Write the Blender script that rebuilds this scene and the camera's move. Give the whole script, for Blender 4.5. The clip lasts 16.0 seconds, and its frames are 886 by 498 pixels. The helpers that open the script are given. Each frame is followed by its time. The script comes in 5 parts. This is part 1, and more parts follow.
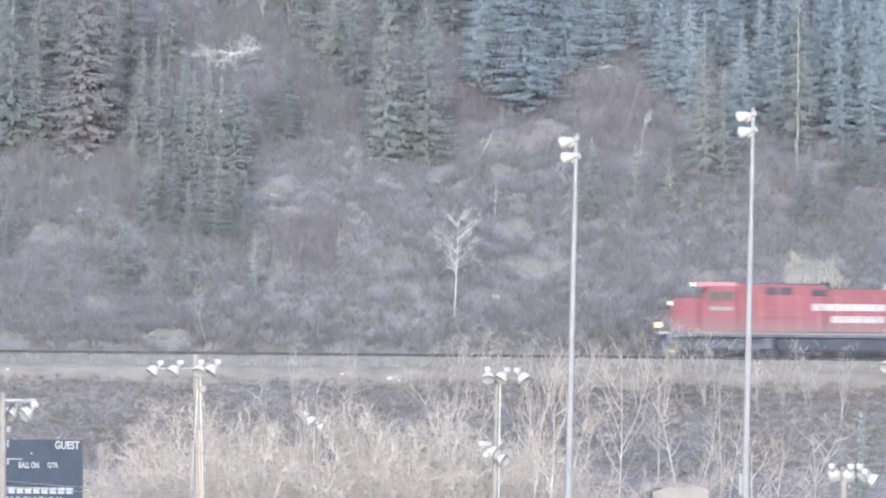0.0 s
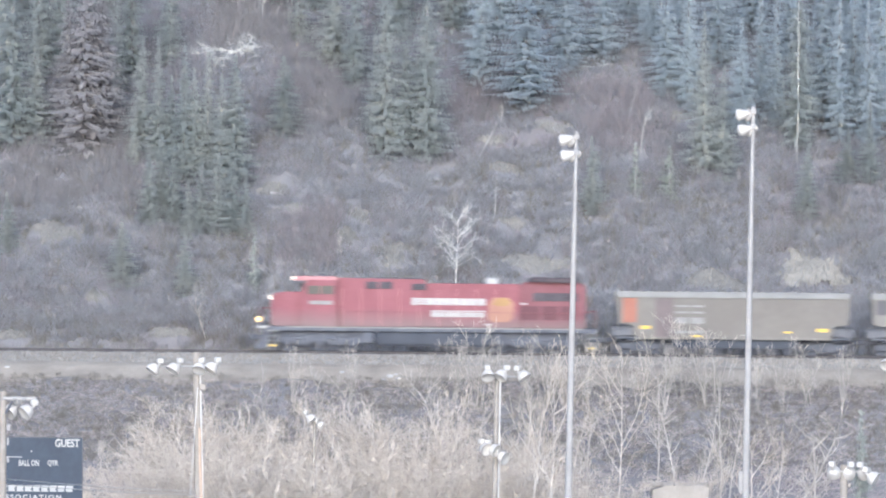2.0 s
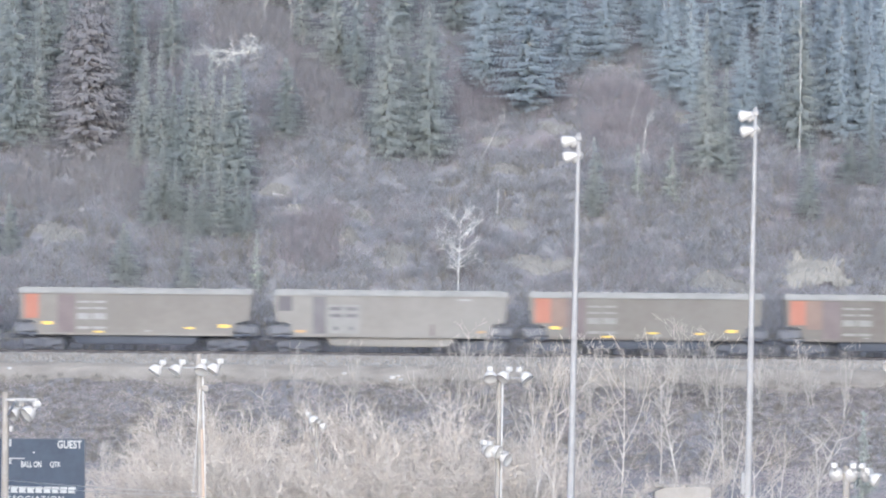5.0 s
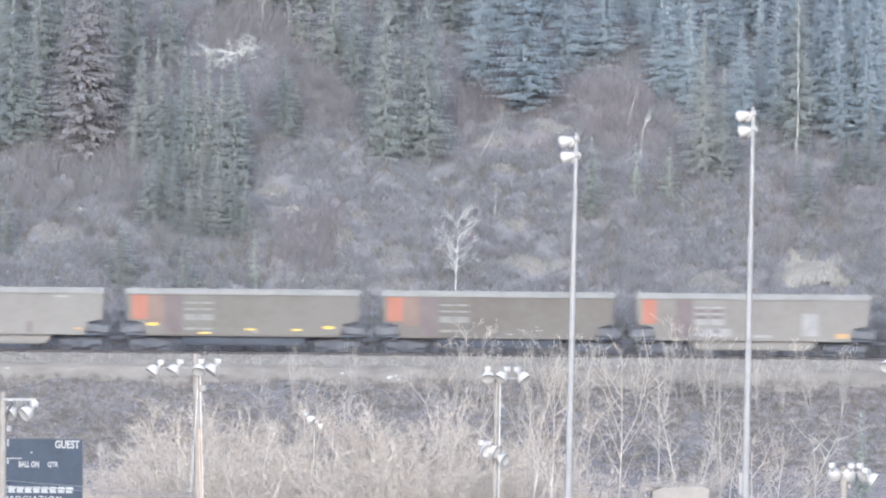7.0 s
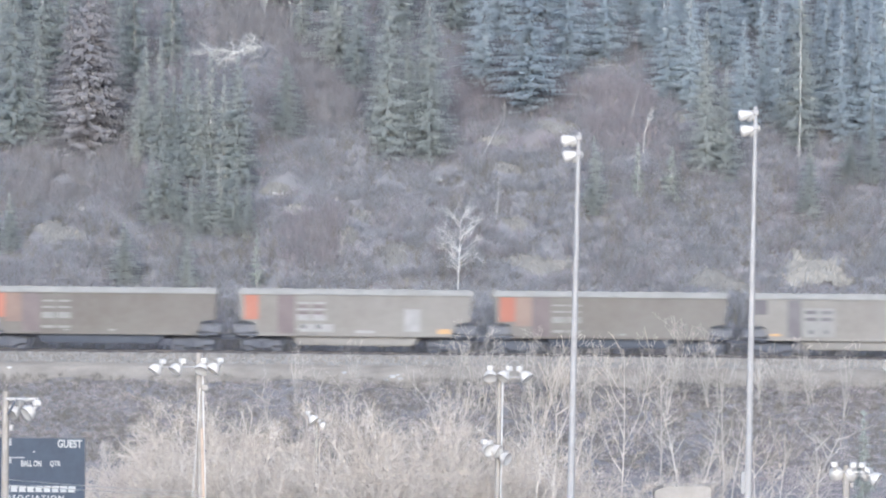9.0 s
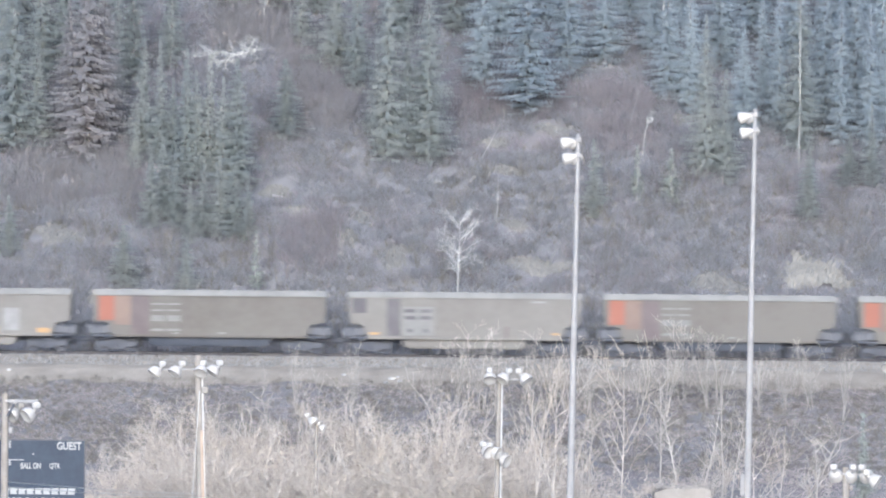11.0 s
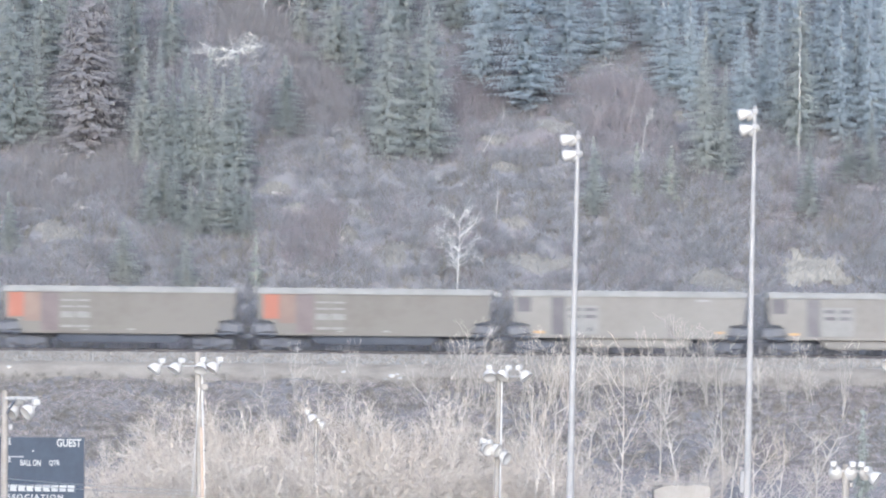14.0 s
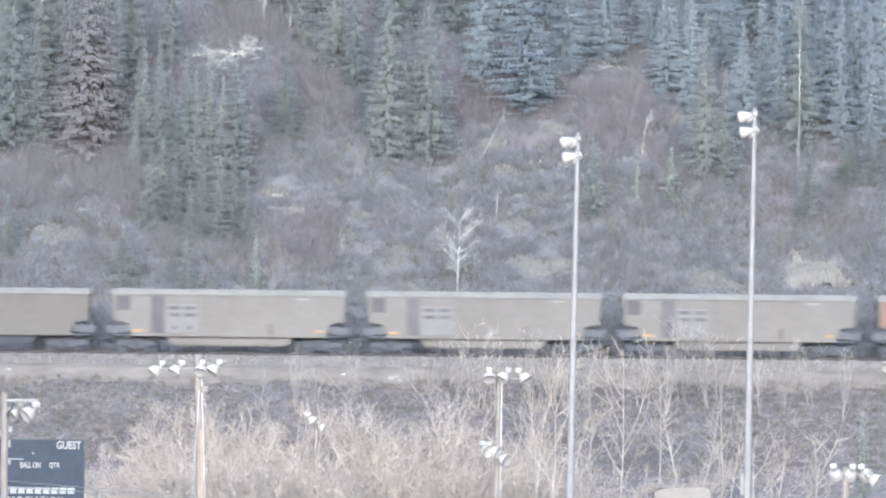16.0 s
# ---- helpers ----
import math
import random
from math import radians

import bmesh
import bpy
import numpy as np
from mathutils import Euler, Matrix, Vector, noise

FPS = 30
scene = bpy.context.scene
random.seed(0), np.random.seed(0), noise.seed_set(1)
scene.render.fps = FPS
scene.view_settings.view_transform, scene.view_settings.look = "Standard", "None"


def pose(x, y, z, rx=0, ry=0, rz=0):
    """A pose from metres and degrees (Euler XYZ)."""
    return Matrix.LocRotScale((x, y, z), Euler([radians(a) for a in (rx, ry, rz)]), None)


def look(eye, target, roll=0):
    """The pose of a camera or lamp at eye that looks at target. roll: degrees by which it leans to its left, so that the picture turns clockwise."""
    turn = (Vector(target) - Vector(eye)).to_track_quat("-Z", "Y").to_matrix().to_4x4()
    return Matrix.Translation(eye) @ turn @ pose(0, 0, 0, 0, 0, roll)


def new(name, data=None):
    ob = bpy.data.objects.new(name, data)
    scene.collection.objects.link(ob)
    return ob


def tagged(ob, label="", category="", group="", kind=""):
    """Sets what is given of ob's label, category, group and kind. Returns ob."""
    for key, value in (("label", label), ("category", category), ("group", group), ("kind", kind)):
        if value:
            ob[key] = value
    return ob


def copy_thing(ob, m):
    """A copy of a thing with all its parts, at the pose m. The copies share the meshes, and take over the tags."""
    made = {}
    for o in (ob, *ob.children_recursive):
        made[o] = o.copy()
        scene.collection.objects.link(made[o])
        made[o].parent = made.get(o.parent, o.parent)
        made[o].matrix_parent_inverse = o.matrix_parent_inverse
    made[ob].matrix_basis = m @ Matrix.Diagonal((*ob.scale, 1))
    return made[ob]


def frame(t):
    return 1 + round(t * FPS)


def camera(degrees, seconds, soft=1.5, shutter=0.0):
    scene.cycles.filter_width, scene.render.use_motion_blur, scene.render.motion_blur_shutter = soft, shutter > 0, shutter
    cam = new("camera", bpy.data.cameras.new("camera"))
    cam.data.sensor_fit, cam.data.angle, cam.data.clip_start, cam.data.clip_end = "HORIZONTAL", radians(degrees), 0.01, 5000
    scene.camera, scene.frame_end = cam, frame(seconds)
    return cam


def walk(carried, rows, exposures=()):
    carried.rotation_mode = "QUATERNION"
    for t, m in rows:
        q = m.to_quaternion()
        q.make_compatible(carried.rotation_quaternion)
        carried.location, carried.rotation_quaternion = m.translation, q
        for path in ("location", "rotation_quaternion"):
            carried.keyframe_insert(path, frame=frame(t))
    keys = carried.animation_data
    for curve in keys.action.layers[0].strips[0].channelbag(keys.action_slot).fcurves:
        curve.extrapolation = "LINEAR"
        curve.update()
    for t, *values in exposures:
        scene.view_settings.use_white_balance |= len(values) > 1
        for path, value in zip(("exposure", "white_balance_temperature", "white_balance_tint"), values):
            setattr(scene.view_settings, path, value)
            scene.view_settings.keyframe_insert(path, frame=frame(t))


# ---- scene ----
# ---- camera ----
EYE = Vector((0.0, -450.0, 8.0))
AIM = Vector((0.0, 0.0, 6.667))
LEAN = 0.55
cam = camera(7.146, 16.0, soft=2.05, shutter=1.0)


def aimed(right, down):
    """The camera's pose when a little sway has shifted its aim, in metres at the track."""
    return look(EYE, AIM + Vector((right, 0, down)), LEAN)


walk(cam, [
    (0.0, aimed(0.0, 0.0)), (0.5, aimed(0.0, -0.04)), (1.0, aimed(0.0, -0.045)), (1.5, aimed(-0.045, -0.20)),
    (2.0, aimed(0.0, -0.13)), (2.5, aimed(-0.005, -0.265)), (3.0, aimed(0.0, -0.215)), (3.5, aimed(-0.047, -0.11)),
    (4.0, aimed(-0.155, -0.005)), (6.5, aimed(-0.095, -0.12)), (7.0, aimed(0.0, -0.045)), (7.5, aimed(0.0, -0.14)),
    (8.0, aimed(0.0, -0.05)), (8.5, aimed(-0.105, -0.145)), (9.0, aimed(-0.152, -0.095)), (11.5, aimed(-0.095, 0.05)),
    (12.0, aimed(-0.05, -0.04)), (12.5, aimed(-0.09, -0.042)), (13.0, aimed(-0.05, -0.15)), (13.5, aimed(0.0, -0.10)),
    (14.0, aimed(-0.105, -0.145)), (14.5, aimed(-0.10, -0.25)), (15.0, aimed(-0.15, -0.145)), (15.5, aimed(-0.068, -0.04)),
    (16.0, aimed(-0.10, 0.0)),
], exposures=[(0.0, 1.74, 5530, 11), (3.5, 1.74, 5530, 11), (4.0, 1.66, 5530, 11), (6.5, 1.73, 5530, 11), (8.5, 1.73, 5530, 11), (9.0, 1.68, 5530, 11), (11.5, 1.72, 5530, 11), (12.5, 1.77, 5530, 11), (16.0, 1.78, 5530, 11)])

# ---- light: an overcast, hazy sky with a weak wide sun behind the camera ----
world = bpy.data.worlds.new("world")
scene.world = world
world.use_nodes = True
wn, wl = world.node_tree.nodes, world.node_tree.links
wn.clear()
sky = wn.new("ShaderNodeTexSky")
sky.sky_type, sky.sun_disc = "NISHITA", False
sky.sun_elevation, sky.sun_rotation = radians(11), radians(184)
sky.air_density, sky.dust_density, sky.ozone_density, sky.altitude = 1.0, 6.0, 2.0, 1000
back = wn.new("ShaderNodeBackground")
back.inputs["Strength"].default_value = 0.075
wout = wn.new("ShaderNodeOutputWorld")
wl.new(sky.outputs["Color"], back.inputs["Color"])
wl.new(back.outputs["Background"], wout.inputs["Surface"])
sun_data = bpy.data.lights.new("sun", "SUN")
sun_data.energy, sun_data.angle, sun_data.color = 2.5, radians(85), (1.0, 0.98, 0.95)
sun = new("sun", sun_data)
sun.matrix_world = look((-14, -200, 39), (0, 0, 0))


# ---- materials ----
def surface(name, a, b, rough=0.85, scale=1.0, fine=14.0, bump=0.15, metal=0.0, piece=0.0, island=0.0, glow=0.0, spec=0.3, thin=0.0, haze_sheen=0.0, fuzz=(0.92, 0.90, 0.93), dust=None):
    """A weathered surface: colours a and b mixed by a broad and a fine noise, with small relief.
    piece: how far the tint differs from object to object; island: from loose piece to loose piece.
    thin: light that shines through thin leaves; the sheen, tinted by fuzz, paints in pale haze. dust: road dust that
    thins out between two heights, and its strength."""
    m = bpy.data.materials.new(name)
    m.use_nodes = True
    n, l = m.node_tree.nodes, m.node_tree.links
    p = n["Principled BSDF"]
    tc = n.new("ShaderNodeTexCoord")
    broad, small = n.new("ShaderNodeTexNoise"), n.new("ShaderNodeTexNoise")
    broad.inputs["Scale"].default_value, broad.inputs["Detail"].default_value = scale, 5
    small.inputs["Scale"].default_value, small.inputs["Detail"].default_value = fine, 4
    l.new(tc.outputs["Object"], broad.inputs["Vector"])
    l.new(tc.outputs["Object"], small.inputs["Vector"])
    add = n.new("ShaderNodeMath")
    add.operation = "MULTIPLY_ADD"
    add.inputs[1].default_value = 0.45
    l.new(small.outputs["Fac"], add.inputs[0])
    l.new(broad.outputs["Fac"], add.inputs[2])
    span = n.new("ShaderNodeMapRange")
    span.inputs["From Min"].default_value, span.inputs["From Max"].default_value = 0.5, 0.95
    last = add.outputs[0]
    for amount, kind, socket in ((piece, "ShaderNodeObjectInfo", "Random"), (island, "ShaderNodeNewGeometry", "Random Per Island")):
        if amount:
            info, more, less = n.new(kind), n.new("ShaderNodeMath"), n.new("ShaderNodeMath")
            less.operation, less.inputs[1].default_value = "SUBTRACT", 0.5
            l.new(info.outputs[socket], less.inputs[0])
            more.operation, more.inputs[1].default_value = "MULTIPLY_ADD", amount
            l.new(less.outputs[0], more.inputs[0])
            l.new(last, more.inputs[2])
            last = more.outputs[0]
    l.new(last, span.inputs["Value"])
    mix = n.new("ShaderNodeMix")
    mix.data_type = "RGBA"
    mix.inputs["A"].default_value, mix.inputs["B"].default_value = (*a, 1), (*b, 1)
    l.new(span.outputs["Result"], mix.inputs["Factor"])
    l.new(mix.outputs["Result"], p.inputs["Base Color"])
    if dust:
        xyz, grey, amount = n.new("ShaderNodeSeparateXYZ"), n.new("ShaderNodeMix"), n.new("ShaderNodeMapRange")
        l.new(tc.outputs["Object"], xyz.inputs["Vector"])
        rise = n.new("ShaderNodeMath")
        rise.operation, rise.inputs[1].default_value = "MULTIPLY_ADD", 0.7
        l.new(broad.outputs["Fac"], rise.inputs[0])
        l.new(xyz.outputs["Z"], rise.inputs[2])
        amount.inputs["From Min"].default_value, amount.inputs["From Max"].default_value = dust[0] + 0.35, dust[1] + 0.35
        amount.inputs["To Min"].default_value, amount.inputs["To Max"].default_value = dust[2], 0.0
        l.new(rise.outputs[0], amount.inputs["Value"])
        grey.data_type = "RGBA"
        grey.inputs["B"].default_value = (0.185, 0.165, 0.160, 1)
        l.new(mix.outputs["Result"], grey.inputs["A"])
        l.new(amount.outputs["Result"], grey.inputs["Factor"])
        l.new(grey.outputs["Result"], p.inputs["Base Color"])
    p.inputs["Roughness"].default_value, p.inputs["Metallic"].default_value = rough, metal
    p.inputs["Specular IOR Level"].default_value = spec
    if bump:
        bp = n.new("ShaderNodeBump")
        bp.inputs["Strength"].default_value, bp.inputs["Distance"].default_value = bump, 0.03
        l.new(small.outputs["Fac"], bp.inputs["Height"])
        l.new(bp.outputs["Normal"], p.inputs["Normal"])
    if glow:
        p.inputs["Emission Color"].default_value, p.inputs["Emission Strength"].default_value = (*b, 1), glow
    if haze_sheen:
        p.inputs["Sheen Weight"].default_value, p.inputs["Sheen Roughness"].default_value = haze_sheen, 0.9
        p.inputs["Sheen Tint"].default_value = (*fuzz, 1)
    if thin:
        tr, both = n.new("ShaderNodeBsdfTranslucent"), n.new("ShaderNodeMixShader")
        both.inputs["Fac"].default_value = thin
        l.new(mix.outputs["Result"], tr.inputs["Color"])
        l.new(p.outputs["BSDF"], both.inputs[1])
        l.new(tr.outputs["BSDF"], both.inputs[2])
        l.new(both.outputs["Shader"], n["Material Output"].inputs["Surface"])
    return m


M = {
    "ballast": surface("ballast", (0.206, 0.183, 0.159), (0.323, 0.290, 0.251), scale=0.5, fine=9, bump=0.6),
    "stone": surface("ballast_stone", (0.215, 0.207, 0.200), (0.300, 0.290, 0.278), island=0.35, bump=0),
    "rail": surface("rail_steel", (0.055, 0.052, 0.060), (0.095, 0.088, 0.085), rough=0.6, metal=0.5),
    "tie": surface("creosoted_tie", (0.069, 0.060, 0.055), (0.159, 0.148, 0.138), island=0.5, fine=25),
    "clay": surface("pale_clay", (0.140, 0.135, 0.127), (0.193, 0.184, 0.171), scale=0.7, fine=3, bump=0.8),
    "sand": surface("pale_sandy_clay", (0.222, 0.207, 0.183), (0.289, 0.271, 0.240), scale=0.8, fine=3, bump=0.8),
    "rock": surface("pale_rock", (0.249, 0.241, 0.235), (0.441, 0.434, 0.413), scale=1.5, fine=8, bump=0.8),
    # Sheen on the brush twigs stands in for haze over the hillside
    "twig_grey": surface("grey_twigs", (0.233, 0.236, 0.253), (0.300, 0.303, 0.315), island=0.15, piece=0.2, bump=0, rough=1, thin=0.4, spec=0.1, haze_sheen=0.4),
    "twig_red": surface("red_twigs", (0.257, 0.233, 0.245), (0.333, 0.299, 0.308), island=0.15, bump=0, rough=1, thin=0.4, spec=0.1, haze_sheen=0.35),
    "twig_pale": surface("pale_twigs", (0.465, 0.414, 0.354), (0.603, 0.540, 0.471), island=0.4, piece=0.2, bump=0, rough=1, thin=0.3, spec=0.1),
    "grass": surface("dry_grass", (0.197, 0.182, 0.161), (0.291, 0.272, 0.236), island=0.5, bump=0, rough=1, thin=0.3),
    "twig_bank": surface("bank_twigs", (0.384, 0.339, 0.332), (0.496, 0.438, 0.421), island=0.15, bump=0, rough=1, thin=0.35, spec=0.1, haze_sheen=0.35),
    "twig_olive": surface("olive_twigs", (0.221, 0.210, 0.211), (0.294, 0.277, 0.279), island=0.15, bump=0, rough=1, thin=0.4, spec=0.1, haze_sheen=0.35),
    "twig_silver": surface("silver_twigs", (0.410, 0.377, 0.344), (0.554, 0.513, 0.466), island=0.4, piece=0.2, bump=0, rough=1, thin=0.2, spec=0.1),
    "riser": surface("tan_riser", (0.364, 0.280, 0.215), (0.468, 0.364, 0.286), scale=1.2, bump=0.1),
    "bark_pale": surface("pale_bark", (0.478, 0.430, 0.378), (0.662, 0.603, 0.543), scale=2, fine=9, piece=0.25, bump=0.1),
    "bark_dark": surface("spruce_bark", (0.200, 0.200, 0.205), (0.290, 0.285, 0.285), scale=3, fine=12),
    "snag": surface("bleached_wood", (0.329, 0.324, 0.307), (0.534, 0.527, 0.502), scale=3, fine=12),
    # Needle colours are lifted far paler than real foliage, painting in haze
    "needle": surface("spruce_needles", (0.545, 0.572, 0.557), (0.659, 0.668, 0.637), island=0.15, piece=0.5, bump=0, rough=1, thin=0.8, haze_sheen=0.45, fuzz=(0.86, 0.94, 1.0), spec=0.05),
    # Paler, bluer copy: the thicker haze uphill is put into this colour
    "needle_haze": surface("hazed_spruce_needles", (0.596, 0.641, 0.673), (0.700, 0.736, 0.748), island=0.15, piece=0.4, bump=0, rough=1, thin=0.8, haze_sheen=0.5, fuzz=(0.84, 0.93, 1.0), spec=0.05),
    "needle_dull": surface("dull_needles", (0.465, 0.453, 0.463), (0.572, 0.548, 0.548), island=0.15, piece=0.4, bump=0, rough=1, thin=0.7, haze_sheen=0.5, spec=0.05),
    "needle_young": surface("young_needles", (0.267, 0.302, 0.257), (0.337, 0.369, 0.307), island=0.2, piece=0.5, bump=0, rough=1, thin=0.42, haze_sheen=0.7, spec=0.05),
    "red": surface("red_paint", (0.198, 0.075, 0.088), (0.242, 0.101, 0.116), rough=0.7, scale=0.7, fine=5, bump=0.03, spec=0.2, dust=(1.5, 2.75, 0.7)),
    "red_sooty": surface("sooty_red_paint", (0.165, 0.074, 0.084), (0.205, 0.098, 0.108), rough=0.8, scale=0.6, fine=4, bump=0.03, spec=0.15, dust=(1.5, 2.4, 0.6)),
    "red_dusty": surface("dusty_red_paint", (0.352, 0.172, 0.185), (0.413, 0.222, 0.227), rough=0.7, scale=0.8, fine=5, bump=0.03, spec=0.2),
    "white": surface("white_paint", (0.312, 0.312, 0.308), (0.408, 0.408, 0.398), rough=0.55, scale=1.3, bump=0.03),
    "gold": surface("gold_paint", (0.257, 0.152, 0.071), (0.312, 0.202, 0.087), rough=0.6, bump=0.03),
    "gold_dull": surface("dull_gold_paint", (0.271, 0.140, 0.109), (0.336, 0.191, 0.134), rough=0.6, bump=0.03),
    # Black and underframe grey are lifted so their darks look hazed
    "black": surface("hazed_black", (0.081, 0.086, 0.105), (0.136, 0.143, 0.165), rough=0.85, scale=1.2, bump=0.1, spec=0.15),
    # Lighter grey for the brake gear offsets the shade under car ends
    "gear_grey": surface("lifted_brake_gear", (0.128, 0.131, 0.145), (0.165, 0.168, 0.182), rough=0.85, scale=1.2, bump=0.1, spec=0.12),
    "frame_grey": surface("hazed_underframe", (0.077, 0.082, 0.098), (0.129, 0.133, 0.151), rough=0.85, scale=1.0, bump=0.1, spec=0.15),
    "tank": surface("dark_tank_grey", (0.050, 0.055, 0.069), (0.079, 0.085, 0.100), rough=0.85, scale=0.8, bump=0.05, spec=0.12),
    "glass": surface("dark_glass", (0.036, 0.040, 0.043), (0.058, 0.061, 0.065), rough=0.15, bump=0, spec=0.35),
    "grille": surface("grille_shadow", (0.051, 0.043, 0.051), (0.094, 0.079, 0.086), rough=0.8, fine=30, spec=0.1),
    "grille_red": surface("sooty_red_grille", (0.105, 0.049, 0.058), (0.137, 0.064, 0.073), rough=0.8, fine=20),
    "car_dull": surface("weathered_grey_steel", (0.117, 0.105, 0.095), (0.153, 0.144, 0.131), rough=0.7, scale=0.35, fine=3, bump=0.04, piece=0.4, spec=0.15),
    "car_tan": surface("tan_grey_steel", (0.153, 0.142, 0.130), (0.189, 0.178, 0.163), rough=0.7, scale=0.35, fine=3, bump=0.04, piece=0.3, spec=0.15),
    "car_pale": surface("pale_grey_steel", (0.161, 0.151, 0.139), (0.202, 0.192, 0.178), rough=0.65, scale=0.35, fine=3, bump=0.04, piece=0.25, spec=0.15),
    "chord": surface("bare_aluminium", (0.185, 0.185, 0.183), (0.256, 0.255, 0.251), rough=0.65, scale=0.6, fine=4, bump=0.05, spec=0.15),
    "orange": surface("orange_paint", (0.260, 0.116, 0.086), (0.321, 0.158, 0.116), rough=0.7, scale=0.8, bump=0.03, piece=0.4, spec=0.15),
    "faded": surface("faded_primer", (0.172, 0.127, 0.110), (0.214, 0.162, 0.137), rough=0.75, scale=0.8, bump=0.03, piece=0.4, spec=0.15),
    "brown": surface("brown_paint", (0.121, 0.103, 0.103), (0.160, 0.135, 0.134), rough=0.7, scale=0.8, bump=0.03, piece=0.3, spec=0.15),
    "slate": surface("slate_paint", (0.097, 0.092, 0.098), (0.141, 0.135, 0.138), rough=0.7, scale=0.8, bump=0.03, piece=0.3),
    "yellow": surface("yellow_reflector", (0.546, 0.351, 0.039), (0.676, 0.468, 0.065), rough=0.3, bump=0, spec=0.6),
    "ochre": surface("ochre_stain", (0.338, 0.221, 0.111), (0.442, 0.286, 0.143), rough=0.7, bump=0),
    "letter_dull": surface("faded_lettering", (0.208, 0.205, 0.200), (0.256, 0.255, 0.250), rough=0.7, scale=2, bump=0),
    "letter_faint": surface("worn_lettering", (0.174, 0.172, 0.165), (0.217, 0.213, 0.205), rough=0.7, scale=2, bump=0),
    "steel": surface("galvanised_steel", (0.277, 0.265, 0.258), (0.347, 0.338, 0.332), rough=0.75, scale=1.2, fine=8, bump=0.05, spec=0.12),
    "wood": surface("pole_wood", (0.221, 0.198, 0.173), (0.347, 0.316, 0.285), scale=1.1, fine=10, bump=0.4),
    "lamp_white": surface("lamp_enamel", (0.435, 0.411, 0.384), (0.537, 0.511, 0.476), rough=0.4, scale=2, bump=0.02, spec=0.4),
    "lamp_grey": surface("lamp_housing", (0.412, 0.395, 0.378), (0.571, 0.547, 0.512), rough=0.5, scale=2, bump=0.02),
    "arm_grey": surface("weathered_arm", (0.260, 0.254, 0.247), (0.390, 0.377, 0.364), scale=2, bump=0.1),
    "lamp_inner": surface("lamp_reflector", (0.562, 0.533, 0.489), (0.725, 0.694, 0.645), rough=0.3, metal=0.3, bump=0.02),
    "cable": surface("cable", (0.498, 0.483, 0.463), (0.635, 0.623, 0.601), rough=0.7, bump=0),
    "board": surface("navy_board", (0.029, 0.039, 0.058), (0.044, 0.058, 0.082), rough=0.6, scale=0.8, fine=5, bump=0.03, spec=0.3),
    "roofing": surface("pale_roofing", (0.268, 0.244, 0.218), (0.355, 0.325, 0.295), scale=0.9, fine=7, bump=0.5),
    "headlight": surface("headlight_glow", (1.0, 0.85, 0.65), (1.0, 0.86, 0.66), rough=0.2, bump=0, glow=0.9),
    "ditch_light": surface("ditch_light_glow", (1.0, 0.62, 0.22), (1.0, 0.64, 0.25), rough=0.2, bump=0, glow=1.0),
}


def ground_material():
    """Hillside soil: leaf litter, dry grass and grey brush floor in patches."""
    m = surface("hillside_soil", (0.155, 0.151, 0.160), (0.200, 0.194, 0.200), scale=0.09, fine=1.6, bump=0.3, rough=1)
    n, l = m.node_tree.nodes, m.node_tree.links
    mix = [x for x in n if x.type == "MIX"][0]
    tc = [x for x in n if x.type == "TEX_COORD"][0]
    tint = n.new("ShaderNodeTexNoise")
    tint.inputs["Scale"].default_value, tint.inputs["Detail"].default_value = 0.16, 3
    l.new(tc.outputs["Object"], tint.inputs["Vector"])
    ramp = n.new("ShaderNodeMapRange")
    ramp.inputs["From Min"].default_value, ramp.inputs["From Max"].default_value = 0.5, 0.7
    l.new(tint.outputs["Fac"], ramp.inputs["Value"])
    over = n.new("ShaderNodeMix")
    over.data_type = "RGBA"
    over.inputs["B"].default_value = (0.172, 0.154, 0.157, 1)
    l.new(ramp.outputs["Result"], over.inputs["Factor"])
    l.new(mix.outputs["Result"], over.inputs["A"])
    l.new(over.outputs["Result"], n["Principled BSDF"].inputs["Base Color"])
    return m


M["birch"] = surface("white_birch_bark", (0.44, 0.43, 0.41), (0.56, 0.55, 0.53), scale=2, fine=9, bump=0.1)
M["soil"] = ground_material()


# ---- mesh helpers ----
def part(name, bm, material, parent=None, label="", at=None):
    """Links a bmesh as one mesh object, under a thing or part where one is given."""
    me = bpy.data.meshes.new(name)
    bm.to_mesh(me)
    bm.free()
    me.materials.append(M[material])
    ob = new(name, me)
    if parent:
        ob.parent = parent
    if at:
        ob.location = at
    return tagged(ob, label)


def shared(name, mesh, parent, at=(0, 0, 0), label=""):
    ob = new(name, mesh)
    ob.parent, ob.location = parent, at
    return tagged(ob, label)


def sheet(name, verts, faces, material, parent=None, smooth=False):
    """One mesh object from computed vertices and faces."""
    me = bpy.data.meshes.new(name)
    me.from_pydata([tuple(map(float, v)) for v in verts], [], [tuple(map(int, f)) for f in faces])
    me.materials.append(M[material])
    if smooth:
        me.polygons.foreach_set("use_smooth", [True] * len(me.polygons))
    ob = new(name, me)
    if parent:
        ob.parent = parent
    return ob


